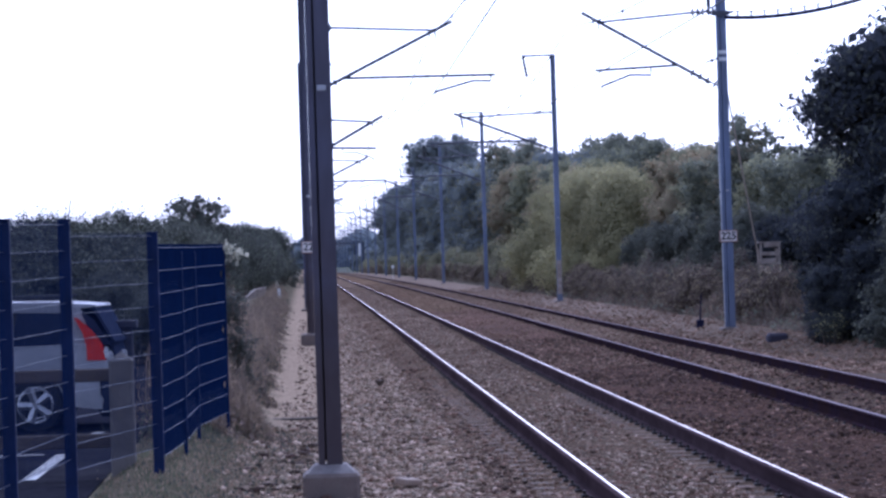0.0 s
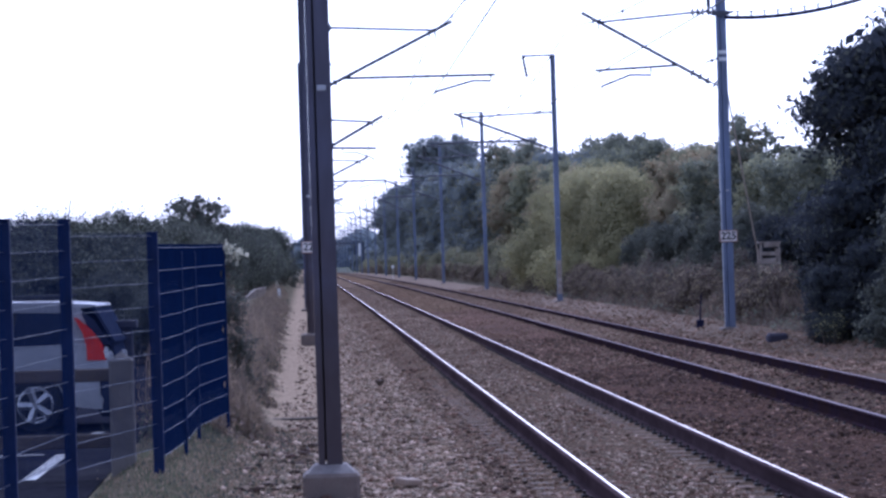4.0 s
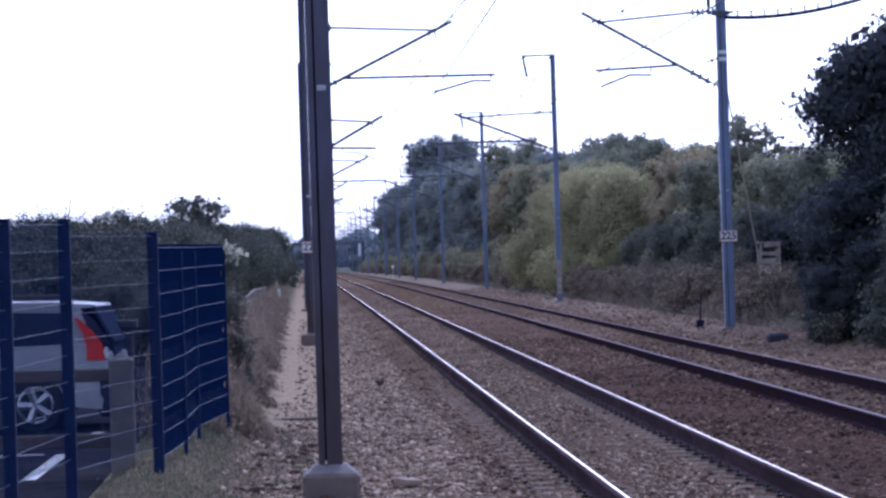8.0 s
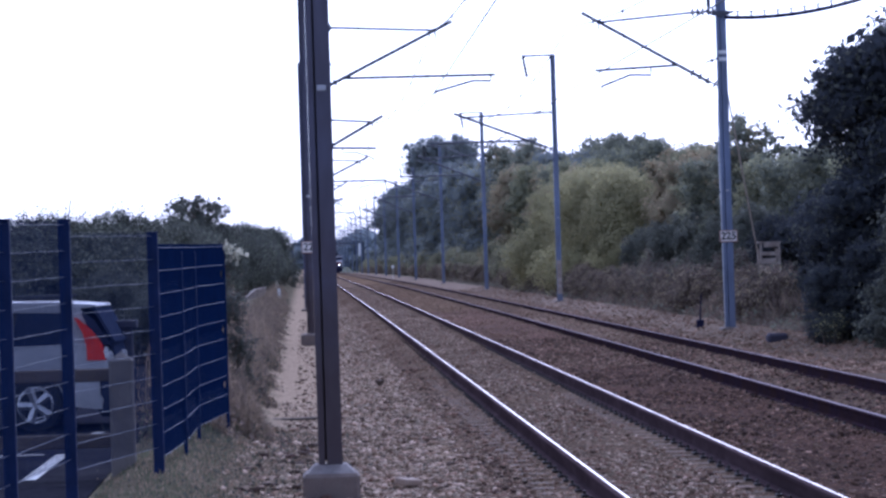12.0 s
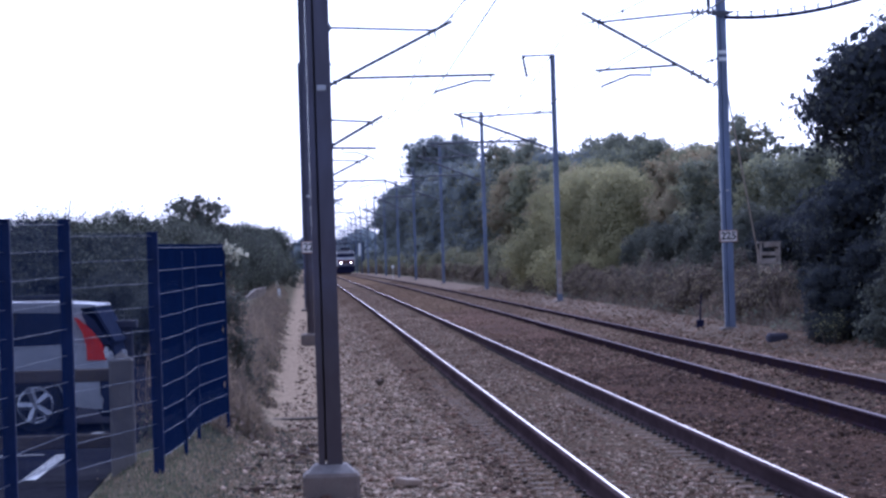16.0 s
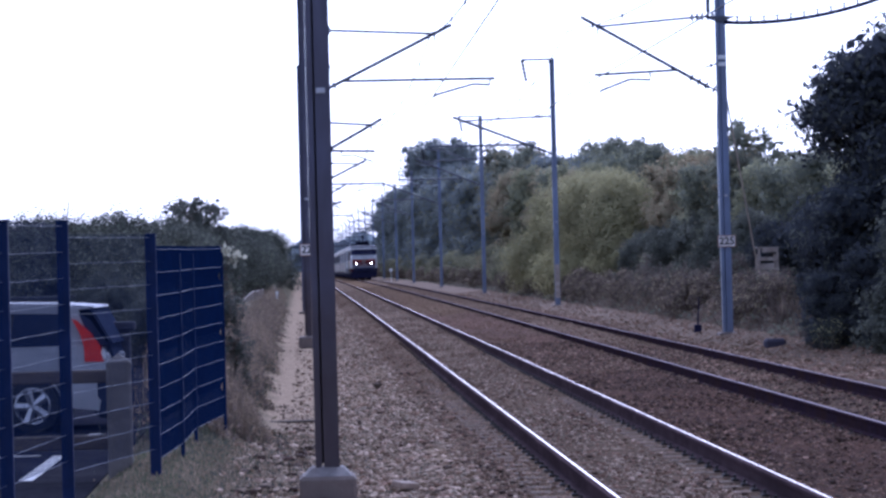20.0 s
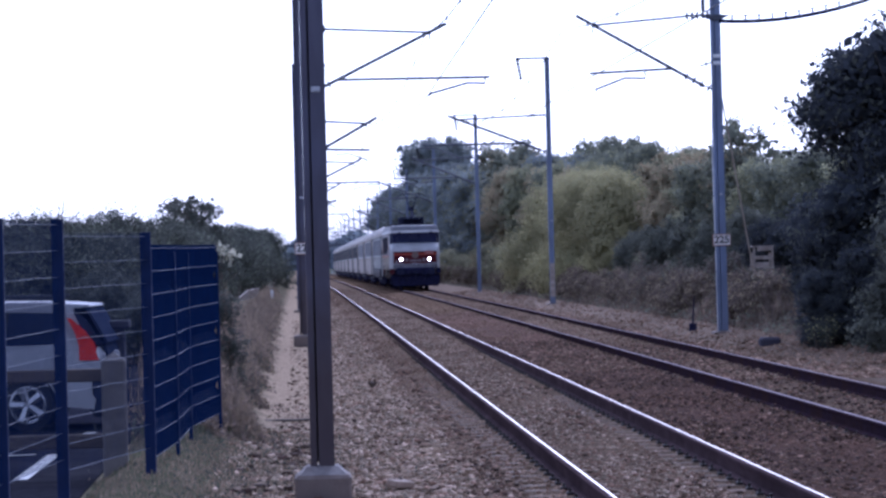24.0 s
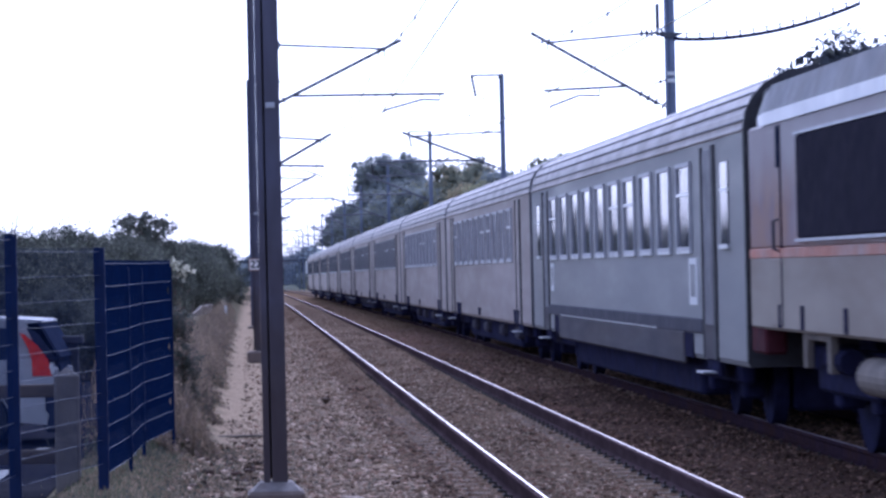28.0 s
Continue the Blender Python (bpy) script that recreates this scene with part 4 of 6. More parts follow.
# ---- plants ----
def leaf_mesh(name, centres, sizes, mats, slots=None, seed=1, flat=0.5, up=False, out=None, soft=None):
    """Many small folded leaves as one mesh."""
    rng = np.random.default_rng(seed)
    n = len(centres)
    d = rng.normal(size=(n, 3))
    if up:
        d = d * (0.28, 0.28, 0) + (0, 0, 1)
    if out is not None:
        d = np.cross(out + 0.45 * rng.normal(size=(n, 3)), d)
    d /= np.linalg.norm(d, axis=1)[:, None]
    face = d if out is None else out + 0.45 * rng.normal(size=(n, 3))
    e = np.cross(d, face if out is not None else rng.normal(size=(n, 3)))
    e /= np.linalg.norm(e, axis=1)[:, None]
    s = np.asarray(sizes)[:, None]
    v = np.empty((n, 4, 3))
    v[:, 0], v[:, 2] = centres - d * s * 0.5, centres + d * s * 0.5
    w = e * s * flat * 0.5
    bend = np.cross(d, e) * s * 0.12
    v[:, 1], v[:, 3] = centres + w + bend, centres - w + bend
    if soft is not None:  # leaves face outwards and share the crown's roundness
        turned = (np.cross(v[:, 2] - v[:, 0], v[:, 3] - v[:, 1]) * soft).sum(1) < 0
        v[turned] = v[turned][:, ::-1]
    me = bpy.data.meshes.new(name)
    me.vertices.add(4 * n), me.loops.add(4 * n), me.polygons.add(n)
    me.vertices.foreach_set("co", v.ravel())
    me.loops.foreach_set("vertex_index", np.arange(4 * n))
    me.polygons.foreach_set("loop_start", np.arange(0, 4 * n, 4))
    for m in mats:
        me.materials.append(m)
    if slots is not None:
        me.polygons.foreach_set("material_index", slots)
    me.update(calc_edges=True)
    if soft is not None:
        me.polygons.foreach_set("use_smooth", np.ones(n, bool))
        a = soft + 0.2 * rng.normal(size=(n, 3))
        a /= np.linalg.norm(a, axis=1)[:, None]
        me.attributes.new("custom_normal", "FLOAT_VECTOR", "CORNER").data.foreach_set("vector", np.repeat(a, 4, 0).astype(np.float32).ravel())
    return me


def crown_points(rng, n, blobs, hollow=0.62, reach=1.08, clump=0):
    """Points in the outer shells of many blobs (x, y, z, r, flattening); clump: leaves that share a twig."""
    b = np.array(blobs)
    m = max(1, n // clump) if clump else n
    pick = rng.choice(len(b), m, p=b[:, 3] ** 2 / (b[:, 3] ** 2).sum())
    d = rng.normal(size=(m, 3))
    d /= np.linalg.norm(d, axis=1)[:, None]
    r = b[pick, 3] * (hollow + (reach - hollow) * rng.random(m) ** 0.6)
    lump = 1 + 0.15 * np.sin(d[:, 0] * 7 + pick) * np.sin(d[:, 2] * 6 + 2 * pick) + 0.07 * np.sin(d[:, 1] * 13 + pick)
    p = b[pick, :3] + d * (r * lump)[:, None] * np.stack([np.ones(m), np.ones(m), b[pick, 4]], 1)
    if clump:  # each twig holds a flattened tuft
        of = rng.integers(0, m, n)
        tuft = (b[:, 3].mean() * 0.16) * rng.uniform(0.5, 1.3, m)
        p = p[of] + rng.normal(size=(n, 3)) * (1, 1, 0.7) * tuft[of][:, None]
        d = d[of]
    return p, d


def tree_kind(name, height, width, leaves, size, mats, seed, label, category="tree", low=0.25, blobs=14, trunk=0.13, airy=0.6, lump=1.0, reach=1.08, clump=0):
    rng = np.random.default_rng(seed)
    ob = thing(name, pose(0, -500, -50), label, category)
    w = Shape()
    bend = rng.normal(size=2) * 0.05 * height
    reach_out = reach
    for j in range(5):
        a, b = j / 5 * 0.7, (j + 1) / 5 * 0.7
        w.tube((bend[0] * a, bend[1] * a, height * a - 0.15), (bend[0] * b, bend[1] * b, height * b - 0.15), trunk * (1 - a), trunk * (1 - b), sides=8, caps=False)
    cloud = []
    for j in range(blobs):
        t = (j + 0.5) / blobs
        h = height * (low + (0.95 - low) * t)
        reach = width * 0.5 * math.sin(math.pi * min(1, 0.22 + 0.72 * (1 - t) if t > 0.5 else 0.35 + 0.55 * t + 0.2)) * (0.45 + 0.5 * rng.random())
        a = j * 2.4 + rng.random()
        c = Vector((math.cos(a) * reach, math.sin(a) * reach, h))
        r = width * (0.17 + 0.12 * rng.random()) * (1.1 - 0.35 * t) * lump
        c.z = min(c.z, height - r * 0.8)
        cloud.append((*c, r, 0.8))
        k = max(0.1, min(0.68, (h - 0.25 * height) / height))
        base = Vector((bend[0] * k, bend[1] * k, height * k - 0.15))
        mid = base.lerp(c, 0.5) + Vector((0, 0, -0.04 * height))
        w.tube(base, mid, trunk * 0.42 * (1 - k), trunk * 0.28 * (1 - k), sides=5, caps=False).tube(mid, c, trunk * 0.28 * (1 - k), trunk * 0.08, sides=5, caps=False)
        for _ in range(3):
            q = c + Vector(rng.normal(size=3)) * r * 0.6
            w.tube(c, q, trunk * 0.08, trunk * 0.03, sides=4, caps=False)
    part("trunk", w, BARK, ob, tidy=False)
    pts, out = crown_points(rng, leaves, cloud, airy, reach_out, clump)
    slots = (rng.random(leaves) < 0.22).astype(int) if len(mats) > 1 else None
    inner = leaves // 8
    core, core_out = crown_points(rng, inner, [(x, y, z, 0.72 * r, f) for x, y, z, r, f in cloud], 0.2)
    sizes = np.concatenate([size * (0.6 + 0.8 * rng.random(leaves)), np.full(inner, size * 2.6)])
    slots = None if slots is None else np.concatenate([slots, np.zeros(inner, int)])
    spots, out = np.concatenate([pts, core]), np.concatenate([out, core_out])
    round_out = spots * (1, 1, 0.7) - (0, 0, 0.3 * height)
    round_out /= np.linalg.norm(round_out, axis=1)[:, None]
    part("crown", leaf_mesh("crown", spots, sizes, mats, slots, seed, 0.6, out=out, soft=0.55 * out + 0.6 * round_out + (0, 0, 0.2)), None, ob)
    return ob


def bush_kind(name, height, width, leaves, size, mats, seed, label, stems=7, airy=0.5, clump=0):
    rng = np.random.default_rng(seed)
    ob = thing(name, pose(0, -500, -50), label, "bush")
    w = Shape()
    cloud = []
    for j in range(12):
        a, t = j * 2.4, rng.random()
        r = width * (0.16 + 0.12 * rng.random())
        reach = width * 0.36 * (0.3 + 0.7 * rng.random()) * (1.15 - 0.5 * t)
        c = (math.cos(a) * reach, math.sin(a) * reach, r * 0.7 + (height - 1.5 * r) * t)
        cloud.append((*c, r, 0.9))
        if j < stems:
            w.tube((math.cos(a) * 0.15, math.sin(a) * 0.15, -0.1), c, 0.035, 0.012, sides=5, caps=False)
    part("branchwork", w, BARK, ob, tidy=False)
    pts, out = crown_points(rng, leaves, cloud, airy, 1.08, clump)
    slots = (rng.random(leaves) < 0.25).astype(int) if len(mats) > 1 else None
    part("foliage", leaf_mesh("foliage", pts, size * (0.6 + 0.8 * rng.random(leaves)), mats, slots, seed, out=out, soft=0.6 * out + 0.5 * pts / height + (0, 0, 0.15)), None, ob)
    return ob


def plant(kind, x, y, turn=0.0, scale=1.0, group="trees along the line", tall=1.0):
    o = copy_thing(kind, pose(x, y, floor_z(x, y) - 0.05, 0, 0, turn))
    o.scale = (scale, scale, scale * tall)
    return tagged(o, group=group)


SWAYING = []


def build_plants():
    rng = random.Random(4)
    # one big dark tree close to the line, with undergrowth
    big = tree_kind("broadleaf_tree", 6.45, 6.7, 150000, 0.13, [LEAF_DARK_HAZED, LEAF_SHADE], 11, "tall dark broadleaf tree with dense foliage to the ground", low=0.08, blobs=46, trunk=0.22, airy=0.7, lump=0.92, reach=1.0, clump=45)
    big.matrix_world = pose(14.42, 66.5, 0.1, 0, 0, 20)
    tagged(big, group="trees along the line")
    side = tree_kind("broadleaf_tree", 6.5, 6.0, 60000, 0.16, [LEAF_DARK_HAZED, LEAF_SHADE], 12, "dark broadleaf tree beside the tall one", low=0.08, blobs=30, trunk=0.2, airy=0.7, lump=0.95, reach=1.0, clump=40)
    side.matrix_world = pose(17.6, 76.0, 0.2)
    tagged(side, group="trees along the line")
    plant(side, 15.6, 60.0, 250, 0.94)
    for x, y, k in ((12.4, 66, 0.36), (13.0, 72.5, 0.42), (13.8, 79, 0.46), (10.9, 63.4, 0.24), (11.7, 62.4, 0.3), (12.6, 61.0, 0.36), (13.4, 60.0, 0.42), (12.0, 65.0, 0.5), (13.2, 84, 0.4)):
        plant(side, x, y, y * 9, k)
    SWAYING.extend(o for o in scene.objects if o.name.startswith("crown"))
    green = tree_kind("broadleaf_tree", 8.0, 5.5, 34000, 0.16, [LEAF_DEEP, LEAF_MID], 21, "green broadleaf tree in the lineside wood", low=0.12, blobs=26, clump=22)
    mid = tree_kind("broadleaf_tree", 8.0, 5.0, 34000, 0.16, [LEAF_MID, LEAF_DEEP], 22, "mid-green broadleaf tree in the lineside wood", low=0.1, blobs=26, clump=22)
    brown = tree_kind("broadleaf_tree", 8.0, 5.2, 34000, 0.16, [LEAF_FAR, LEAF_MID], 23, "brownish broadleaf tree turning to autumn colour", low=0.1, blobs=26, clump=22)
    hazy = tree_kind("broadleaf_tree", 8.0, 5.2, 34000, 0.18, [LEAF_HAZED, LEAF_MID], 27, "broadleaf tree farther along the wood, haze put into its leaf colour", low=0.1, blobs=26, clump=22)
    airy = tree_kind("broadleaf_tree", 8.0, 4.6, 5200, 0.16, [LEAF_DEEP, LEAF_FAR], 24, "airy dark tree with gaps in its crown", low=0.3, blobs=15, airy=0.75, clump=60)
    oak = tree_kind("broadleaf_tree", 16.0, 11.0, 42000, 0.3, [LEAF_HAZED, LEAF_DEEP], 25, "tall oak with a broad lumpy crown, paled for haze", low=0.12, blobs=34, trunk=0.3, airy=0.72, clump=40)
    shade = tree_kind("broadleaf_tree", 10.0, 7.0, 30000, 0.24, [LEAF_HAZED, LEAF_DEEP], 26, "bluish-green tree farther along the line, paled for haze", low=0.06, blobs=26, airy=0.7, clump=30)
    # bushes with darkened leaves, added to fill in shade along the wood's foot
    dim = tree_kind("broadleaf_tree", 6.5, 6.0, 36000, 0.16, [LEAF_SHADE, LEAF_DEEP], 13, "olive-brown bushy tree, darkened for shade at the edge of the wood", low=0.06, blobs=28, trunk=0.16, airy=0.7, clump=30)
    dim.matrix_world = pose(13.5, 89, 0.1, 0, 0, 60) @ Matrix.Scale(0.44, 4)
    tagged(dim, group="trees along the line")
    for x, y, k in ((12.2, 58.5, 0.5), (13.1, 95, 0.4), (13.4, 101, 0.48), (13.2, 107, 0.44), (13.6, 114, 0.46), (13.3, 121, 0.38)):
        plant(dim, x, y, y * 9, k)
    olive = bush_kind("willow_bush", 5.6, 5.6, 44000, 0.13, [LEAF_OLIVE, LEAF_YELLOW], 31, "large olive-yellow willow bush beside the line", clump=14)
    thicket = bush_kind("scrub_bush", 2.6, 3.2, 9000, 0.1, [LEAF_MID, DRY_DARK], 35, "dark green low thicket at the foot of the trees", clump=14)
    scrub = bush_kind("scrub_bush", 2.1, 3.0, 9000, 0.09, [DRY_DARK, LEAF_DEEP], 32, "dark low scrub at the foot of the trees", clump=14)
    low = bush_kind("scrub_bush", 1.5, 2.0, 5000, 0.08, [DRY_DARK, LEAF_FAR], 33, "low brown dry scrub beside the ballast", clump=12)
    # kind, natural height, then x, y and height of each tree: the front row first
    for kind, tall, spots in (
            (mid, 8.0, ((14.6, 80, 4.0), (14.0, 92, 4.3), (14.4, 107, 4.6), (15.4, 119, 5.5), (14.9, 170, 6.6), (15.0, 196, 7.2))),
            (brown, 8.0, ((14.8, 113, 5.2), (15.6, 126, 5.7), (14.4, 163, 5.9), (15.2, 184, 6.6), (14.8, 208, 7.4))),
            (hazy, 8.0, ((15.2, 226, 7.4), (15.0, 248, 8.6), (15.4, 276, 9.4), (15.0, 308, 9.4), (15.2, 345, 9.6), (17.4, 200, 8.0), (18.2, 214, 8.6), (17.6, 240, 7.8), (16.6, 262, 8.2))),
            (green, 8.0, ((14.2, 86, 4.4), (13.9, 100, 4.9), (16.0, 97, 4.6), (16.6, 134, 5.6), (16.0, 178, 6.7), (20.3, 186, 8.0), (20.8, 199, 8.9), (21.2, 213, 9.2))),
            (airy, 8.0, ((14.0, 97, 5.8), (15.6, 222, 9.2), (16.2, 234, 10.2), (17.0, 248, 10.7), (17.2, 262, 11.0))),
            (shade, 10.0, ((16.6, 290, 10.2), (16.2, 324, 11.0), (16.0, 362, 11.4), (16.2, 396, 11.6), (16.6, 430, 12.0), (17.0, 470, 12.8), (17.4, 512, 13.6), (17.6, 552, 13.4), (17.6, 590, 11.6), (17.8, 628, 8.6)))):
        for x, y, h in spots:
            plant(kind, x + rng.uniform(-0.3, 0.3), y, rng.uniform(0, 360), h / tall)
    for x, y, h in ((18.0, 405, 17.4), (20.6, 440, 18.2)):
        plant(oak, x, y, 3 * y, 0.8 * h / 16.0, tall=1.25)
    y = 660.0
    while y < 900:
        plant(shade, 15.5 + rng.uniform(-0.8, 1.2), y, rng.uniform(0, 360), rng.uniform(0.4, 0.55))
        y += 17
    for x, y, k in ((13.8, 130, 0.95), (13.2, 139, 1.0), (13.9, 149, 1.08), (13.4, 158, 1.1)):
        plant(olive, x, y, y * 7, k)
    y = 77.0
    # past y 330 scrub is added where the wood's foot only lies in shade
    while y < 640:
        if y > 86 and not 116 < y < 168:
            plant(scrub if y < 113 else thicket, 12.7 + rng.uniform(-0.4, 0.6), y, rng.uniform(0, 360), rng.uniform(0.55, 0.85) * (1 if y < 113 else 1.2), "lineside scrub")
        plant(low, 11.7 + rng.uniform(-0.3, 0.4), y + 1.2, rng.uniform(0, 360), rng.uniform(0.6, 1.0), "lineside scrub")
        y += 2.1 if y < 130 else 4.0 if y < 330 else 7.0
    yellow = bush_kind("scrub_bush", 0.62, 1.0, 900, 0.06, [LEAF_HEDGE, LEAF_OLIVE], 34, "small yellow-green bush under the dark tree")
    yellow.matrix_world = pose(10.4, 62.2, -0.2)
    tagged(yellow, group="lineside scrub")
    for x, y, k in ((12.1, 80.0, 0.66), (11.7, 80.5, 0.5)):
        plant(scrub, x, y, y * 30, k, "lineside scrub")
    # hedge behind the car park
    hedge = [bush_kind("hedge_bush", 3.3, 3.4, 18000, 0.09, m, 40 + i, t, clump=16) for i, (m, t) in enumerate((
        ([LEAF_HEDGE, LEAF_SHADE], "dark green hedge bush behind the car park"), ([LEAF_HEDGE, LEAF_DEEP], "green hedge bush behind the car park"),
        ([LEAF_HEDGE, LEAF_DEEP], "brown-green hedge bush behind the car park")))]
    for i in range(34):
        t = i / 33
        y = 78 + 150 * t ** 1.5
        x = -8.6 + 6.2 * t ** 0.75
        plant(hedge[i % 3], x + rng.uniform(-0.5, 0.3), y + rng.uniform(-2, 2), rng.uniform(0, 360), rng.uniform(0.95, 1.07) * (0.87 + 0.15 * min(1.0, 3 * t)) * (1.0 + 0.22 * t), "hedge")
    for x, y, k in ((-3.1, 61, 0.5), (-3.6, 66, 0.6), (-2.9, 68, 0.6), (-2.4, 64, 0.42), (-4.4, 70, 0.7)):
        plant(hedge[0], x, y, y * 40, k, "hedge")
    for i in range(14):
        plant(hedge[i % 3], -9.5 + i * 0.32, 100 + i * 9, i * 50, 1.15, "hedge")
    bare = tree_kind("small_tree", 5.0, 3.8, 7000, 0.12, [LEAF_SHADE, DRY_DARK], 51, "thin reddish tree half bare in autumn", low=0.45, blobs=16, trunk=0.08, airy=0.3, clump=25)
    bare.matrix_world = pose(-5.0, 150, 0)
    for x, y, k in ((-8.9, 96, 0.62), (-13.0, 150, 0.75), (-7.2, 112, 0.6)):
        plant(bare, x, y, y, k)
    sapling = thing("bare_sapling", pose(-4.55, 60, floor_z(-4.55, 60)), "thin bare sapling sticking out of the hedge", "sapling")
    w = Shape().pipe([(0, 0, 0), (0.02, 0, 1.4), (0.1, 0, 2.5), (0.2, 0.02, 3.2)], 0.012, 5)
    for z, dx, dz in ((2.4, -0.2, 0.28), (2.6, 0.3, 0.3), (2.85, -0.08, 0.3), (2.95, 0.22, 0.18)):
        x = 0.1 + (z - 2.5) * 0.14
        w.pipe([(x, 0, z), (x + dx * 0.6, 0.03, z + dz * 0.7), (x + dx, 0.05, z + dz)], 0.008, 4)
    part("stem", w, BARK, sapling, tidy=False)
    # climbing shrub at the end of the fence
    shrub = bush_kind("flowering_shrub", 2.05, 1.0, 9000, 0.045, [LEAF_HEDGE, DRY_DARK], 61, "leafy shrub with pale blossom beyond the fence end", airy=0.08, clump=12)
    shrub.matrix_world = pose(-1.05, 37.2, -0.05)
    r = np.random.default_rng(62)
    pts = np.concatenate([r.normal(size=(60, 3)) * (0.06, 0.06, 0.035) + c for c in ((0.13, -0.1, 2.02), (0.28, -0.1, 1.98), (0.18, -0.12, 1.9))])
    part("blossom", leaf_mesh("blossom", pts, 0.02 + 0.05 * r.random(len(pts)), [FLOWER], None, 63, 0.9), None, shrub, "cream blossom clusters")
    # far wood that closes the view
    r = np.random.default_rng(71)
    n = 30000
    x = r.uniform(-220, 220, n)
    h = 15 + 4 * np.sin(x * 0.05) + 3 * np.sin(x * 0.21 + 1)
    pts = np.stack([x, 1750 + r.uniform(-25, 25, n), -6.5 + h * r.random(n) ** 0.9], 1)
    me = leaf_mesh("far_wood", pts, 3.4 * (0.6 + 0.8 * r.random(n)), [LEAF_DISTANT_HAZED, LEAF_HAZED], (r.random(n) < 0.3).astype(int), 72, 0.8)
    tagged(new("far_wood", me), "distant wood across the end of the line, haze put into its leaves", "wood", kind="stuff")


build_plants()


def stalks(name, label, count, place, size, mats, seed, category="dry grass", loose=0.0):
    rng = np.random.default_rng(seed)
    pts, sz = [], []
    for _ in range(count):
        x, y, h = place(rng)
        pts.append((x, y, floor_z(x, y) + h * (rng.random() ** 0.8 if loose else 0.42)))
        sz.append(loose * (0.5 + rng.random()) if loose else h)
    slots = (rng.random(count) < 0.4).astype(int)
    me = leaf_mesh(name, np.array(pts), np.array(sz), mats, slots, seed, size, up=not loose)
    return tagged(new(name, me), label, category, kind="stuff")


def scrub_spot(r):
    """Patchy undergrowth, lowest at the ballast and under the dark tree."""
    y = 62 + 200 * r.random() ** 1.5
    x = 10.9 + abs(r.normal()) * 0.9
    patch = 0.5 + 0.3 * math.sin(y * 0.7 + 2 * x) + 0.25 * math.sin(y * 1.9 + x)
    h = (0.15 + 0.75 * max(0.0, patch)) * min(1.0, 0.35 + (x - 10.9)) * (1.0 if 76 < y < 125 else 0.45)
    return x, y, h * r.uniform(0.5, 1.2)


def verge_spot(r, y0, y1, tall):
    """A ragged strip that thins out and gets lower towards the path."""
    y = y0 + (y1 - y0) * r.random() ** 1.5
    edge = -0.62 + 0.16 * math.sin(y * 0.9) + 0.12 * math.sin(y * 2.3 + 1) - 0.0015 * y
    x = edge - abs(r.normal()) * 0.42 + (0.12 * r.normal() if r.random() < 0.3 else 0)
    h = min(1.0, 0.12 + 1.1 * max(0.0, edge + 0.1 - x)) * min(1.0, max(0.15, (y - 31.5) / 4)) * (1.0 if y < 70 else 0.6)
    patch = 0.78 + 0.3 * math.sin(1.7 * y + 3 * x) + 0.22 * math.sin(0.63 * y - 5 * x + 1)
    return x, y, h * tall * patch * r.uniform(0.35, 1.25)


stalks("dry_stalks", "brown dry weeds and stalks beside the path", 36000, lambda r: verge_spot(r, 35, 170, 1.15), 0.011, [DRY, DRY_DARK], 81)
stalks("weed_leaves", "withered leaves and seed heads among the stalks", 26000, lambda r: verge_spot(r, 34, 130, 1.0), 0.45, [DRY_DARK, DRY], 87, "weeds", 0.06)
stalks("scrub_leaves", "brown and green leaves in the undergrowth", 20000, lambda r: scrub_spot(r), 0.45, [DRY_DARK, LEAF_DEEP], 88, "weeds", 0.1)
stalks("green_weeds", "grey-green weeds mixed among the dry stalks", 12000, lambda r: verge_spot(r, 30, 150, 0.6), 0.07, [LEAF_HEDGE, GRASS], 85, "weeds")
stalks("dry_undergrowth", "brown undergrowth between ballast and trees", 34000, lambda r: scrub_spot(r), 0.05, [DRY_DARK, DRY], 82)
stalks("leaf_litter", "fallen dead leaves and short weeds on the verge", 8000, lambda r: (-0.45 + r.normal() * 0.5, 21 + 17 * r.random(), r.uniform(0.015, 0.05)), 0.5, [DRY, LEAF_HEDGE], 86, "dead leaves")
stalks("verge_grass", "short tufts of grass on the verge by the fence", 9000, lambda r: (max(-1.85 + 0.2 * r.random(), -1.15 + r.normal() * 0.45), 21 + 18 * r.random(), r.uniform(0.015, 0.055)), 0.2, [GRASS, DRY], 83, "grass")


# ---- the train ----
SPEED, HEAD_AT_END = 40.83, 17.53
LOCO_LONG, COACH_PITCH = 16.27, 26.4


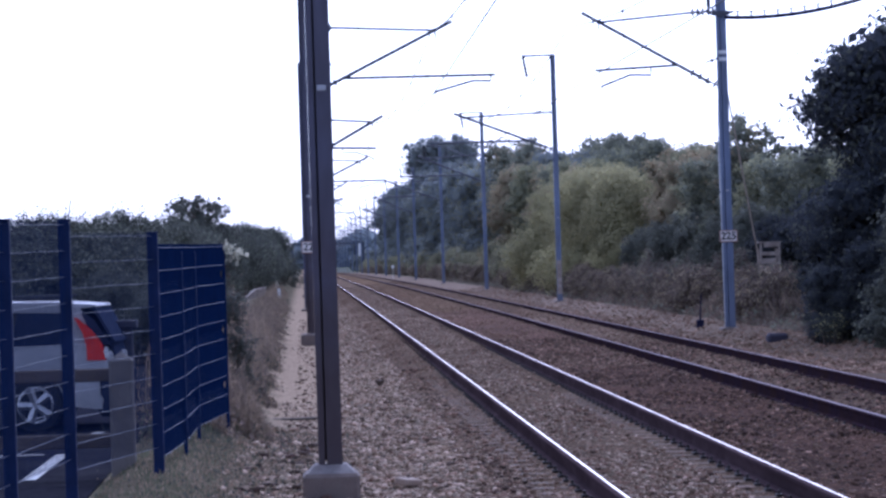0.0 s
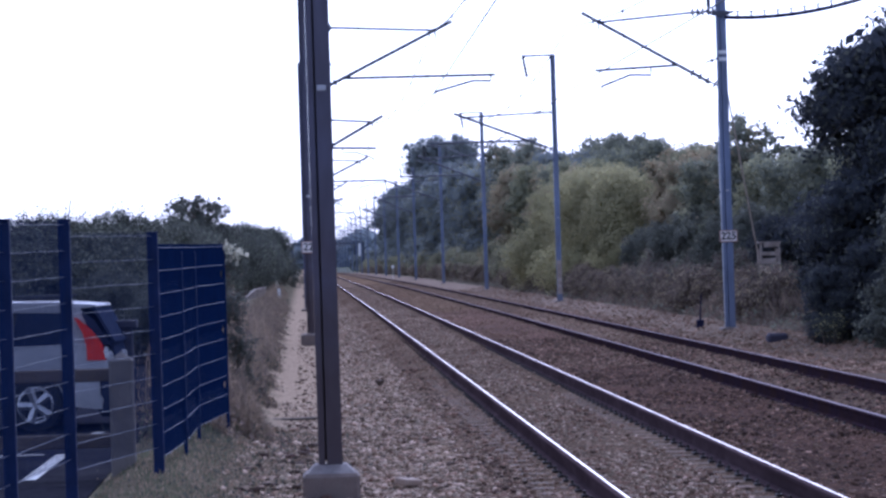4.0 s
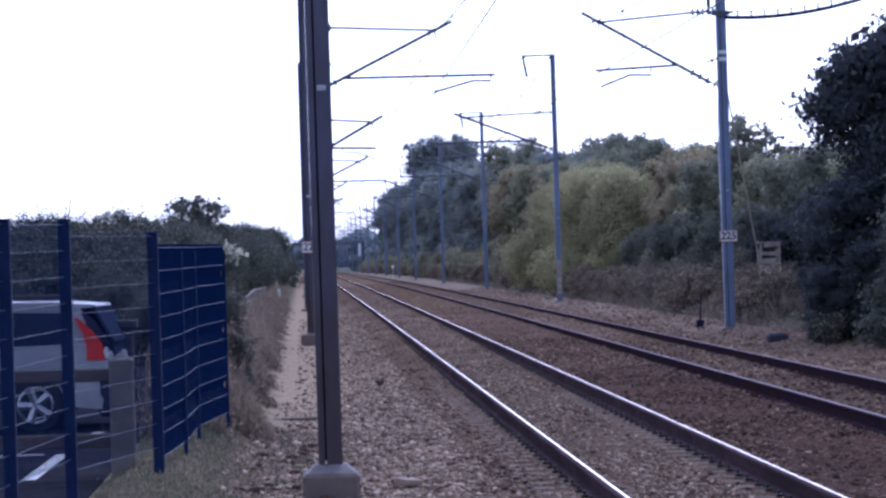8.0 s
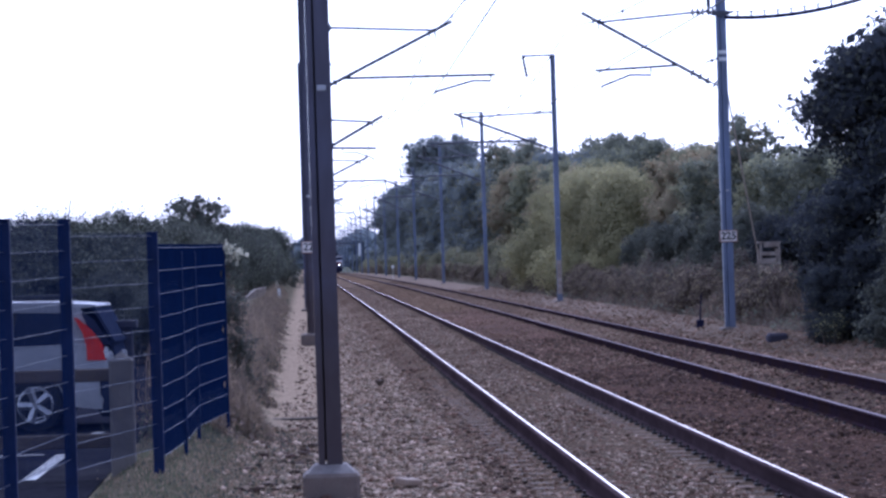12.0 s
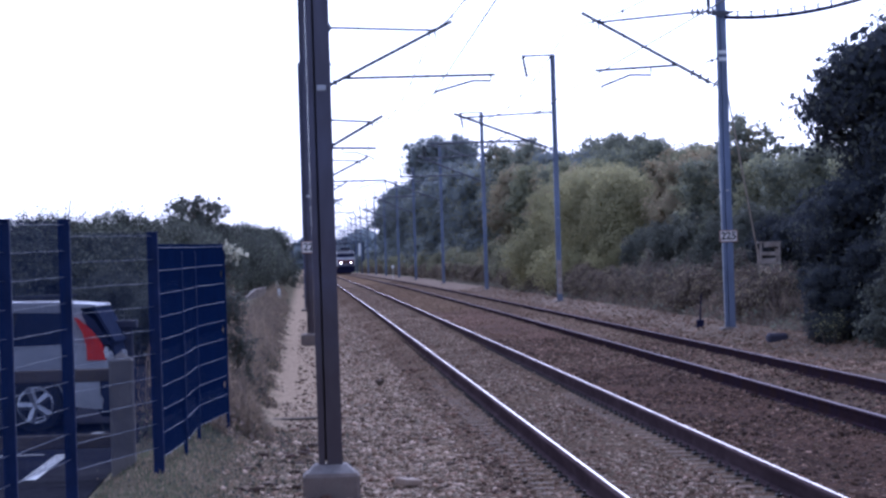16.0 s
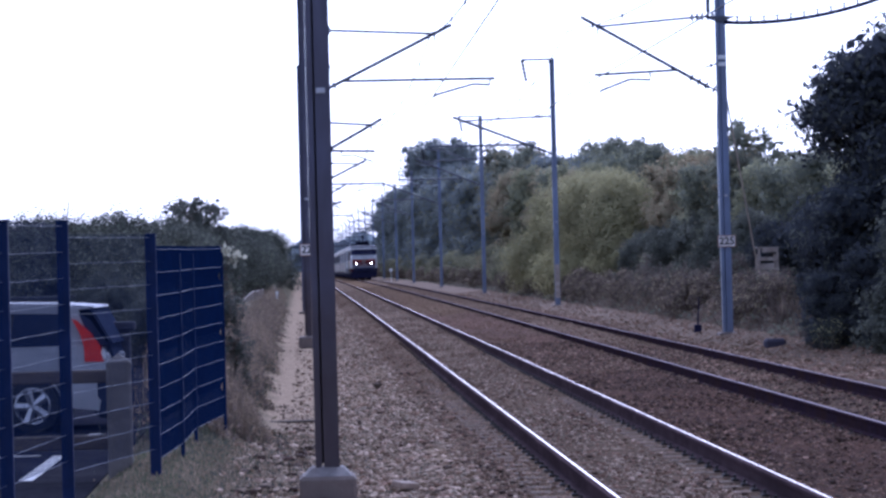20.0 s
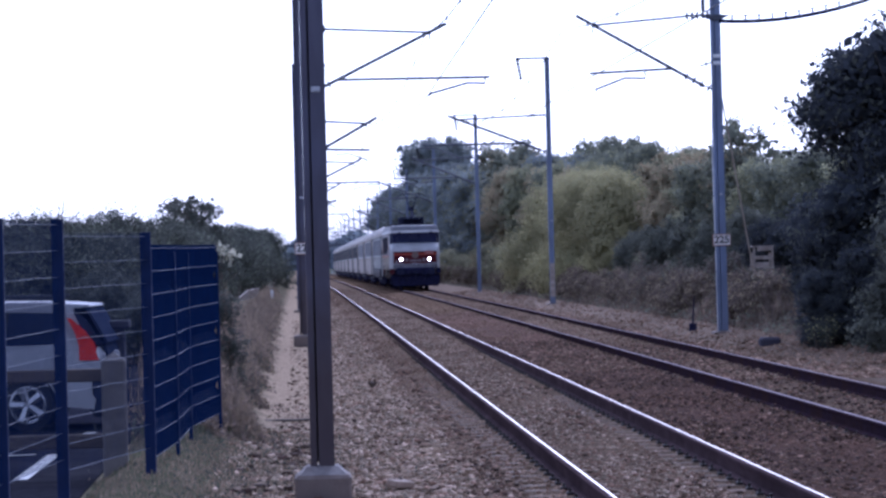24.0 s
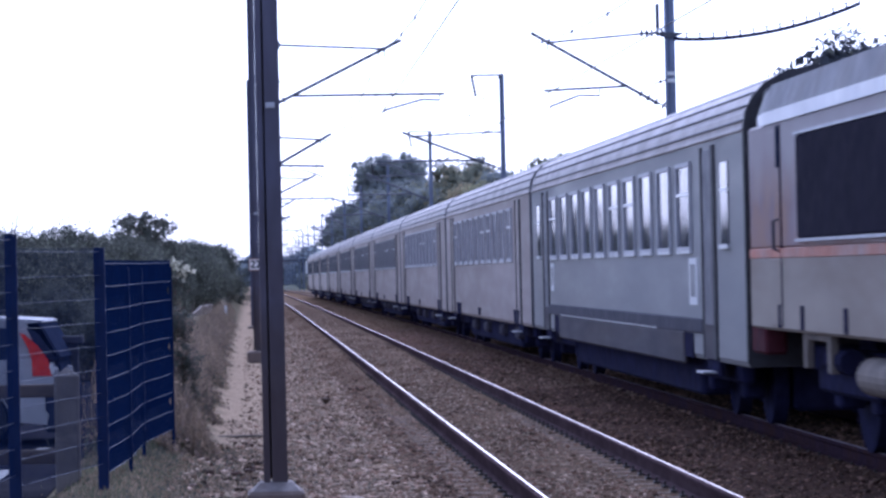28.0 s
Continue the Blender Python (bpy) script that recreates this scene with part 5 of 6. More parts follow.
def bogie(parent, y, wheelbase=2.6, radius=0.46, frame_z=0.62):
    b = part("bogie", Shape().box(-1.2, -1.05, y - wheelbase / 2 - 0.6, y + wheelbase / 2 + 0.6, frame_z - 0.14, frame_z + 0.14, 0.04)
             .box(1.05, 1.2, y - wheelbase / 2 - 0.6, y + wheelbase / 2 + 0.6, frame_z - 0.14, frame_z + 0.14, 0.04)
             .box(-1.2, 1.2, y - 0.25, y + 0.25, frame_z - 0.1, frame_z + 0.12, 0.04)
             .box(-0.6, 0.6, y - wheelbase / 2 - 0.5, y + wheelbase / 2 + 0.5, 0.16, frame_z + 0.25, 0.05)
             .tube((-1.22, y - 0.4, frame_z + 0.2), (-1.22, y + 0.4, frame_z + 0.2), 0.12, sides=10), UNDER, parent)
    for a in (-wheelbase / 2, wheelbase / 2):
        for side in (-1, 1):
            s = Shape().tube((side * 0.69, y + a, radius), (side * 0.82, y + a, radius), radius, sides=24)
            s.tube((side * 0.66, y + a, radius), (side * 0.7, y + a, radius), radius + 0.03, sides=24)
            s.box(side * 1.0 - 0.13, side * 1.0 + 0.13, y + a - 0.16, y + a + 0.16, radius - 0.16, radius + 0.18, 0.03)
            part("wheel", s, UNDER, b)
    return b


def rounded_side(half, z0, z_side, z_top, turn=6):
    """Half outline of a body from the sole bar to the roof ridge, both sides."""
    pts = [(half - 0.03, z0), (half, z0 + 0.06), (half, z_side)]
    for i in range(1, turn + 1):
        a = math.pi / 2 * i / turn
        pts.append((half * math.cos(a) ** 0.55 if i < turn else 0.0, z_side + (z_top - z_side) * math.sin(a)))
    return pts + [(-x, z) for x, z in pts[-2::-1]]


def build_loco():
    loco = thing("electric_locomotive", pose(AXIS_2, 1200, 0), "grey electric locomotive with dark red and orange nose and lit lamps", "locomotive")
    W, R = 1.44, LOCO_LONG
    # body behind the cab
    s = Shape().box(-W, W, 1.28, R - 0.2, 1.17, 2.02, 0.03)
    part("lower_body", s, SIDE_BEIGE, loco, "dusty beige lower side")
    s = Shape().box(-W + 0.006, W - 0.006, 1.28, R - 0.2, 2.0, 3.3, 0.03)
    part("upper_body", s, SIDE_STAINED, loco, "stained purplish upper side")
    side = [(W + 0.01, 3.28), (W + 0.015, 3.41), (1.355, 3.7), (0.7, 3.75), (-0.7, 3.75), (-1.355, 3.7), (-W - 0.015, 3.41), (-W - 0.01, 3.28)]
    part("roof", Shape().sweep(side, [1.29, 2.0, R - 2.0, R - 1.29], slots=[1, 2, 0, 0, 0, 2, 1, 0]), [ROOF_GREY, WHITE_EDGE, FAIRING_GREY], loco, "grey roof with a white lower edge")
    s = Shape().box(-W - 0.008, W + 0.008, 1.29, R - 0.21, 1.91, 2.01, 0.006)
    part("waist_stripe", s, FADED, loco, "faded orange waist stripe")
    for k in (-1, 1):
        s = Shape()
        s.box(k * W - 0.03, k * W + 0.03, 3.9, 12.95, 2.09, 3.1, 0.02)
        g = part("louvre", s, GRILLE, loco, "large dark louvred side panel")
        s = Shape()
        for j in range(22):
            z = 2.12 + j * 0.043
            s.box(k * (W + 0.026) - 0.006, k * (W + 0.026) + 0.006, 3.9, 12.95, z, z + 0.03)
        part("slat", s, GRILLE, g)
        s = Shape().box(k * (W + 0.02) - 0.02, k * (W + 0.02) + 0.02, 3.86, 13.05, 2.06, 2.09).box(k * (W + 0.02) - 0.02, k * (W + 0.02) + 0.02, 3.86, 13.05, 3.1, 3.13)
        part("louvre_frame", s, ALUMINIUM_DULL, g)
        for end in (0, 1):
            def along(y):
                return R - y if end else y

            def band(y0, y1, z0, z1, out, bevel=0.01):
                a, b = sorted((along(y0), along(y1)))
                c, d = sorted((k * (W - 0.02), k * (W + out)))
                return Shape().box(c, d, a, b, z0, z1, bevel)

            d = part("cab_door", band(1.55, 2.2, 1.22, 1.9, 0.012, 0.01), SIDE_BEIGE, loco)
            part("upper_panel", band(1.55, 2.2, 2.03, 3.2, 0.008, 0.006), SIDE_STAINED, d)
            part("door_gap", band(2.2, 2.23, 1.22, 3.25, 0.009, 0.004), UNDER, d)
            part("side_slot", band(2.06, 2.22, 2.82, 3.24, 0.02), TINTED, d)
            part("handle", Shape().pipe([(k * W, along(2.1), 1.98), (k * (W + 0.06), along(2.1), 2.0), (k * (W + 0.06), along(2.1), 2.28), (k * W, along(2.1), 2.3)], 0.018), ALUMINIUM_DULL if not end else STEP_GREY, d)
        for yy in (2.26, 3.6, 6.3, 10.65, 12.9, 14.2):
            s = Shape().box(k * (W + 0.005) - 0.012, k * (W + 0.005) + 0.012, yy - 0.07, yy + 0.07, 1.2, 1.44, 0.006)
            part("jacking_pad", s, UNDER, loco)
    # nose, a broken profile: forward chin, leaning windscreen under a visor
    rows = [(1.2, 0.08, 0), (1.22, 0.05, 0), (1.44, 0, 0), (2.18, 0, 0), (2.26, 0.02, 0), (2.38, 0.1, 0), (2.49, 0.22, 0.004), (2.57, 0.35, 0.012), (2.63, 0.5, 0.025), (2.665, 0.72, 0.05)]
    s = Shape()
    for z, f, e in rows:
        half = [(1.25 - e, f), (1.315 - e, f + 0.07), (1.35 - e, f + 0.19), (1.375 - e * 0.8, f + 0.36), (1.44, 1.3)]
        s.v += [(-x, y, z) for x, y in half[::-1]] + [(x, y, z) for x, y in half]
    n = 10
    for j in range(len(rows) - 1):
        s.f += [(j * n + i, j * n + i + 1, (j + 1) * n + i + 1, (j + 1) * n + i) for i in range(n - 1)]
    s.f += [tuple(range(n)), tuple(range((len(rows) - 1) * n, len(rows) * n))[::-1]]
    s.s = [0] * len(s.f)
    nose = part("nose", s, NOSE_GREY, loco, "light grey rounded nose", smooth=True)

    def ring(z, f, half, back=1.44):
        return [(-back, 1.3, z), (-half, f + 0.22, z), (-half + 0.14, f, z), (half - 0.14, f, z), (half, f + 0.22, z), (back, 1.3, z)]

    s = Shape()
    s.add(ring(2.65, 0.75, 1.4) + ring(3.31, 0.5, 1.4), [(i, (i + 1) % 6, (i + 1) % 6 + 6, i + 6) for i in range(6)] + [tuple(range(6)), tuple(range(6, 12))])
    part("cab", s, NOSE_GREY, loco)

    def glazing(name, i, inset, parent):
        a, b = ring(2.68, 0.74, 1.4), ring(3.29, 0.508, 1.4)
        lo, lp, hi, hp = Vector(a[i]), Vector(a[i + 1]), Vector(b[i]), Vector(b[i + 1])
        e = (lp - lo).normalized() * inset
        face = [lo + e, lp - e, hp - e, hi + e]
        away = (lp - lo).cross(hi - lo).normalized() * 0.014
        return part(name, Shape().add([p + away for p in face] + [p - away * 0.6 for p in face], [(0, 1, 2, 3), (7, 6, 5, 4), (0, 4, 5, 1), (1, 5, 6, 2), (2, 6, 7, 3), (3, 7, 4, 0)]),
                    TRAIN_GLASS, parent, "wide dark windscreen" if i == 2 else "")

    screen = glazing("windscreen", 2, 0.004, loco)
    glazing("corner_pane", 1, 0.008, screen)
    glazing("corner_pane", 3, 0.008, screen)
    # the visor, its white lower edge running on along the sides
    hood = [(3.275, 0.4, 1.34, 1.45), (3.3, 0.35, 1.355, 1.452), (3.41, 0.34, 1.357, 1.456), (3.66, 0.56, 1.295, 1.36), (3.7, 0.9, 1.27, 1.3)]
    for rear in (0, 1):
        s = Shape()
        for z, f, half, back in hood:
            s.v += [(x, R - y if rear else y, z) for x, y in ((-back, 1.3), (-half, f), (half, f), (back, 1.3))]
        for j in range(4):
            for i in range(3):
                s.f.append((j * 4 + i, j * 4 + i + 1, j * 4 + i + 5, j * 4 + i + 4))
                s.s.append(1 if j < 2 else 0 if i == 1 or j == 3 else 2)
        s.f += [(0, 1, 2, 3), (16, 17, 18, 19)]
        s.s += [1, 0]
        part("visor", s, [ROOF_GREY, WHITE_EDGE, FAIRING_GREY], loco, "grey visor with a white lower edge")
    part("screen_sill", Shape().box(-1.27, 1.27, 0.7, 0.735, 2.655, 2.685, 0.006), ALUMINIUM, nose)
    s = Shape()
    for x in (-0.85, 0.95):
        s.box(x - 0.07, x + 0.07, 0.28, 0.42, 3.26, 3.34, 0.02)
    part("marker_lamp", s, BLACK, loco)
    part("apron", Shape().box(-1.24, 1.24, -0.012, 0.02, 1.25, 1.495, 0.01), APRON, nose, "bluish-grey apron below the band")
    part("nose_band", Shape().box(-1.235, 1.235, -0.014, 0.02, 1.515, 2.2, 0.008), DARK_RED, nose, "dark red nose band")
    part("nose_stripe", Shape().box(-1.23, 1.23, -0.02, 0.01, 1.995, 2.095, 0.004), ORANGE, nose, "bright orange stripe")
    s = Shape().disc((0, -0.026, 2.0), (0, -1, 0), 0.2, 0.02, 28)
    s.disc((0, -0.04, 2.0), (0, -1, 0), 0.15, 0.012, 24)
    part("badge", s, BADGE, nose, "round bronze badge")
    for j in range(5):
        x = -0.27 + j * 0.135
        part("number_bar", Shape().box(x - 0.045, x + 0.045, -0.022, -0.01, 1.62, 1.735, 0.003), NUMBER_PAINT, nose, "pale painted number")
    s = Shape().prism([(0.52, 2.03), (0.54, 2.17), (0.62, 2.215), (0.98, 2.225), (1.06, 2.18), (1.05, 2.04)], -0.026, -0.01)
    emblem = part("emblem", s, RED_MARK, nose, "red patch with pale bars")
    for j in range(4):
        x = 0.6 + j * 0.11
        part("emblem_bar", Shape().prism([(x, 2.065), (x + 0.07, 2.065), (x + 0.09, 2.135), (x + 0.02, 2.135)], -0.031, -0.02), NUMBER_PAINT, emblem)
    part("painted_mark", Shape().prism([(-1.15, 1.58), (-0.99, 1.58), (-1.04, 1.72), (-1.1, 1.72)], -0.02, -0.01), NUMBER_PAINT, nose, "small pale painted mark")
    for k in (-1, 1):
        s = Shape().disc((k * 0.803, -0.012, 1.75), (0, -1, 0), 0.125, 0.03, 24)
        lamp = part("headlamp_housing", s, BLACK, loco)
        part("headlamp", Shape().disc((k * 0.803, -0.044, 1.75), (0, -1, 0), 0.074, 0.012, 24), LAMP_ON, lamp, "bright lit headlamp")
        s = Shape().disc((k * 0.5, -0.012, 1.72), (0, -1, 0), 0.115, 0.03, 20)
        second = part("tail_lamp", s, BADGE, loco, "unlit marker lamp")
        part("lens", Shape().disc((k * 0.5, -0.044, 1.72), (0, -1, 0), 0.075, 0.01, 16), MARKER_LENS, second)
    for x0, x1 in ((-1.42, -0.66), (-0.2, 0.2), (0.67, 1.34)):
        s = Shape().tube((x0, -0.06, 1.515), (x1, -0.06, 1.515), 0.014, sides=8)
        s.tube((x0 + 0.22, 0.02, 1.515), (x0 + 0.22, -0.06, 1.515), 0.012, sides=6).tube((x1 - 0.2, 0.02, 1.515), (x1 - 0.2, -0.06, 1.515), 0.012, sides=6)
        part("nose_rail", s, ALUMINIUM, nose)
    s = Shape().box(-1.12, 1.12, -0.13, 1.1, 0.85, 1.28, 0.06)
    part("buffer_beam", s, UNDER, loco)
    for k in (-1, 1):
        s = Shape().box(k * 1.32 - 0.12, k * 1.32 + 0.12, -0.06, 0.95, 0.93, 1.235, 0.02)
        part("corner_step", s, STEP_RED if k < 0 else UNDER, loco, "dull red corner step" if k < 0 else "dark corner step")
        part("rear_step", Shape().box(k * 1.3 - 0.12, k * 1.3 + 0.12, R - 0.95, R - 0.1, 0.9, 1.235, 0.03), STEP_RED, loco, "dull red rear corner step")
        s = Shape().tube((k * 0.87, -0.1, 1.05), (k * 0.87, -0.5, 1.05), 0.13, sides=16).tube((k * 0.87, -0.5, 1.05), (k * 0.87, -0.56, 1.05), 0.22, sides=20)
        part("buffer", s, BLACK, loco)
        s = Shape().pipe([(k * 0.35, -0.12, 1.1), (k * 0.42, -0.3, 0.8), (k * 0.5, -0.25, 0.55), (k * 0.62, -0.12, 0.95)], 0.03)
        part("brake_hose", s, BLACK, loco)
        s = Shape().box(k * 1.25 - 0.16, k * 1.25 + 0.16, 0.3, 0.7, 0.35, 0.9, 0.02)
        part("step", s, UNDER, loco)
    part("coupling", Shape().box(-0.1, 0.1, -0.45, 0.0, 0.9, 1.12, 0.03).pipe([(0, -0.4, 1.0), (0, -0.48, 0.75), (0, -0.35, 0.55)], 0.035), BLACK, loco)
    s = Shape().prism([(0.1, 0.22), (-0.05, 0.25), (0.0, 0.8), (0.2, 0.92)], -1.3, 1.3, axis=0)
    part("snow_guard", s, UNDER, loco)
    s = Shape().box(-1.0, 1.0, 1.0, R - 1.0, 0.75, 1.0, 0.03).box(-1.0, 1.0, 5.2, R - 5.8, 0.2, 1.0, 0.05)
    part("underframe_gear", s, UNDER, loco)
    for k in (-1, 1):
        s = Shape().tube((k * 1.26, 8.8, 0.83), (k * 1.26, 10.3, 0.83), 0.175, sides=20)
        part("air_tank", s, TANK, loco, "pale air reservoir")
        for y_a, y_b in ((2.8, 3.95), (12.0, 13.3)):
            s = Shape().box(k * 1.32 - 0.04, k * 1.32 + 0.04, y_a - 0.09, y_a + 0.09, 0.8, 1.18, 0.01)
            s.box(k * 1.32 - 0.04, k * 1.32 + 0.04, y_b - 0.09, y_b + 0.09, 0.82, 1.18, 0.01).box(k * 1.32 - 0.03, k * 1.32 + 0.03, y_a, y_b, 1.1, 1.18, 0.01)
            part("hanger", s, TANK, loco)
    bogie(loco, 3.6, 1.8, 0.6, 0.72)
    bogie(loco, R - 4.3, 1.8, 0.6, 0.72)
    # roof gear and the raised pantograph
    gear = part("roof_deck", Shape().box(-0.7, 0.7, 2.8, 8.4, 3.73, 3.8, 0.03), BLACK, loco)
    rng = random.Random(9)
    for j in range(26):
        y, x = 2.9 + j * 0.17, (-0.6, 0.0, 0.6, 0.34, -0.36)[j % 5] + rng.uniform(-0.04, 0.04)
        s = Shape()
        insulator(s, (x, y, 3.78), (x, y, 4.12 + 0.16 * rng.random()), 6, 0.13)
        part("roof_insulator", s, BLACK, gear)
    part("equipment_box", Shape().box(-0.66, 0.66, 6.8, 8.2, 3.76, 4.02, 0.05), BLACK, gear)
    part("equipment_box", Shape().box(-0.58, 0.58, 3.3, 4.1, 3.74, 4.04, 0.08), BLACK, gear)
    part("equipment_box", Shape().box(-0.64, 0.64, 4.5, 6.0, 3.76, 4.1, 0.06), BLACK, gear)
    for x in (-0.45, 0.0, 0.45):
        part("busbar", Shape().tube((x, 2.5, 4.2), (x, 7.0, 4.2), 0.035, sides=6), BLACK, gear)
    part("surge_horn", Shape().pipe([(0.4, 3.0, 4.0), (0.55, 3.0, 4.14), (0.66, 3.05, 4.2)], 0.03).pipe([(-0.45, 3.2, 4.0), (-0.6, 3.2, 4.16)], 0.03), BLACK, gear)
    py, top = 3.75, 5.62
    pan = part("pantograph", Shape().box(-0.6, 0.6, py - 0.9, py + 0.9, 4.05, 4.13, 0.02), BLACK, loco, "raised dark pantograph")
    knee = Vector((0, py + 0.9, 4.72))
    part("lower_arm", Shape().tube((0, py - 0.6, 4.1), knee, 0.075, 0.055).tube((0.16, py - 0.5, 4.1), knee + Vector((0.1, 0, -0.05)), 0.022), BLACK, pan)
    head = Vector((0, py - 0.15, top - 0.28))
    s = Shape()
    for k in (-1, 1):
        a, b = knee + Vector((k * 0.12, 0, 0.08)), head + Vector((k * 0.3, 0, 0))
        s.tube(a, b, 0.024).tube(knee + Vector((k * 0.03, 0, 0.08)), a.lerp(b, 0.45), 0.014)
        s.tube(a.lerp(b, 0.45), head + Vector((-k * 0.3, 0, 0)), 0.012)
    s.tube(head + Vector((-0.3, 0, 0)), head + Vector((0.3, 0, 0)), 0.018)
    s.pipe([knee.lerp(head, 0.5) + Vector((-0.2, 0, 0)), knee.lerp(head, 0.62), knee.lerp(head, 0.5) + Vector((0.2, 0, 0))], 0.014)
    part("upper_arm", s, BLACK, pan)
    part("knee_box", Shape().box(-0.17, 0.17, knee.y - 0.15, knee.y + 0.15, knee.z - 0.12, knee.z + 0.1, 0.03), BLACK, pan)
    s = Shape()
    for dy in (-0.18, 0.18):
        s.pipe([(-0.84, py - 0.15 + dy, top - 0.24), (-0.72, py - 0.15 + dy, top - 0.14), (-0.48, py - 0.15 + dy, top - 0.02), (0.48, py - 0.15 + dy, top - 0.02), (0.72, py - 0.15 + dy, top - 0.14), (0.84, py - 0.15 + dy, top - 0.24)], 0.02)
        s.tube((-0.5, py - 0.15 + dy, top - 0.09), (0.5, py - 0.15 + dy, top - 0.09), 0.014)
    for x in (-0.45, 0.45):
        s.tube((x, py - 0.33, top - 0.02), (x, py + 0.03, top - 0.02), 0.018)
        s.tube((x * 0.7, py - 0.15, top - 0.28), (x, py - 0.15, top - 0.02), 0.028)
    part("collector_head", s, BLACK, pan)
    return loco


def build_coach(paint, band, label, windows, valance=False):
    coach = thing("passenger_coach", pose(AXIS_2, 1300, 0), label, "railway coach", "coaches of the train")
    L, W = COACH_PITCH - 0.5, 1.41
    y0 = 0.25
    y1 = y0 + L
    out = rounded_side(W, 0.73, 3.32, 4.02)
    glass = PANE if valance else DULL_PANE
    n = len(out)
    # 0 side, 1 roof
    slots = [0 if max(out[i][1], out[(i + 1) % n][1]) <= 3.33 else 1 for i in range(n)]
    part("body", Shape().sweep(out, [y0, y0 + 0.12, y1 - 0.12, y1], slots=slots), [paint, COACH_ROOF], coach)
    for k in (-1, 1):
        for x, z in ((1.412, 3.42), (1.36, 3.58), (1.27, 3.72), (1.12, 3.84), (0.9, 3.94)):
            # dark rib colour stands for shade in the grooves of the corrugated roof
            s = Shape().box(k * x - 0.014, k * x + 0.014, y0 + 0.1, y1 - 0.1, z - 0.012, z + 0.008, 0.004)
            part("roof_rib", s, COACH_BAND, coach)
        part("gutter", Shape().box(k * (W + 0.01) - 0.02, k * (W + 0.01) + 0.02, y0 + 0.1, y1 - 0.1, 3.3, 3.335, 0.008), COACH_ROOF, coach)
        if valance:
            # a dark raised band stands for the shaded recess above the valance
            s = Shape().box(k * (W + 0.004) - 0.03, k * (W + 0.004) + 0.012, y0 + 3.3, y1 - 3.3, 1.04, 1.215, 0.01)
            part("recess_band", s, STEP_GREY, coach, "dark band for the shaded recess above the valance")
            s = Shape().box(k * (W + 0.01) - 0.03, k * (W + 0.01) + 0.03, y0 + 4.9, y1 - 5.2, 0.64, 1.05, 0.04)
            skirt = part("skirt", s, SKIRT, coach, "grey valance below the side")
            s = Shape().box(k * (W + 0.032) - 0.01, k * (W + 0.032) + 0.01, y0 + 7.5, y1 - 5.5, 1.035, 1.055)
            part("skirt_edge", s, ALUMINIUM, skirt)
            # dark plates on the side stand for shaded step recesses
            for y_a, y_b in ((4.45, 5.15), (20.95, 22.0)):
                part("step_recess", Shape().box(k * (W + 0.004) - 0.012, k * (W + 0.004) + 0.012, y_a, y_b, 0.73, 1.03, 0.006), UNDER, coach)
        else:
            for y_c in (5.6, 9.7, 14.3, 18.2):
                part("equipment_case", Shape().box(k * 1.12 - 0.16, k * 1.12 + 0.16, y_c - 0.45, y_c + 0.4, 0.4, 0.64, 0.05), CASE, coach)
            # shade of the recesses, laid on the side as dark plates
            for y_a, y_b, z_a, z_b in ((2.95, 4.4, 0.74, 1.03), (20.5, 22.2, 0.74, 1.03), (13.7, 14.5, 0.8, 0.97)):
                part("step_recess", Shape().prism([(y_a, z_b), (y_b, z_b), (y_b - 0.15, z_a), (y_a + 0.15, z_a)], min(k * (W - 0.01), k * (W + 0.016)), max(k * (W - 0.01), k * (W + 0.016)), axis=0), UNDER, coach)
        if band:
            s = Shape().box(k * W - 0.012, k * W + 0.012, y0 + 3.4, y1 - 3.4, 1.98, 3.12, 0.008)
            part("window_band", s, COACH_BAND, coach, "dark grey band round the windows")
        for wi, (yy, w) in enumerate(windows):
            fr = Shape()
            x = k * (W + 0.016)
            a, b, z0, z1, t = yy - w / 2, yy + w / 2, 2.08, 3.06, 0.05
            for p in ((a, b, z0 - t, z0), (a, b, z1, z1 + t), (a - t, a, z0 - t, z1 + t), (b, b + t, z0 - t, z1 + t)):
                fr.box(x - 0.02, x + 0.02, *p)
            win = part("window", fr, COACH_BAND if band else ALUMINIUM_DULL, coach)
            part("sill", Shape().box(x - 0.022, x + 0.035, a - t, b + t, z0 - t - 0.035, z0 - t + 0.004), ALUMINIUM, win)
            if wi in (0, 3, 4, len(windows) - 1):
                part("vent_bar", Shape().box(x - 0.016, x + 0.016, a, b, z1 - 0.36, z1 - 0.32), ALUMINIUM, win)
            part("pane", Shape().box(k * (W + 0.004) - 0.006, k * (W + 0.004) + 0.006, a, b, z0, z1), glass, win)
        for yy in (y0 + 2.75, y1 - 2.75):
            s = Shape().box(k * W - 0.03, k * W + 0.012, yy - 0.42, yy + 0.42, 0.76, 3.2, 0.01) if k > 0 else Shape().box(-W - 0.012, -W + 0.03, yy - 0.42, yy + 0.42, 0.76, 3.2, 0.01)
            # the first coach's doors are coloured darker for the shade of their recess
            door = part("door", s, COACH_BAND if valance else paint, coach)
            if valance:
                # a dark panel stands for the shaded well below the door
                part("foot_panel", Shape().box(k * (W + 0.006) - 0.012, k * (W + 0.006) + 0.012, yy - 0.5, yy + 0.5, 0.75, 1.16, 0.008), SKIRT, door)
            # the wider dark strip stands for the shaded jamb of the recessed door
            s = Shape()
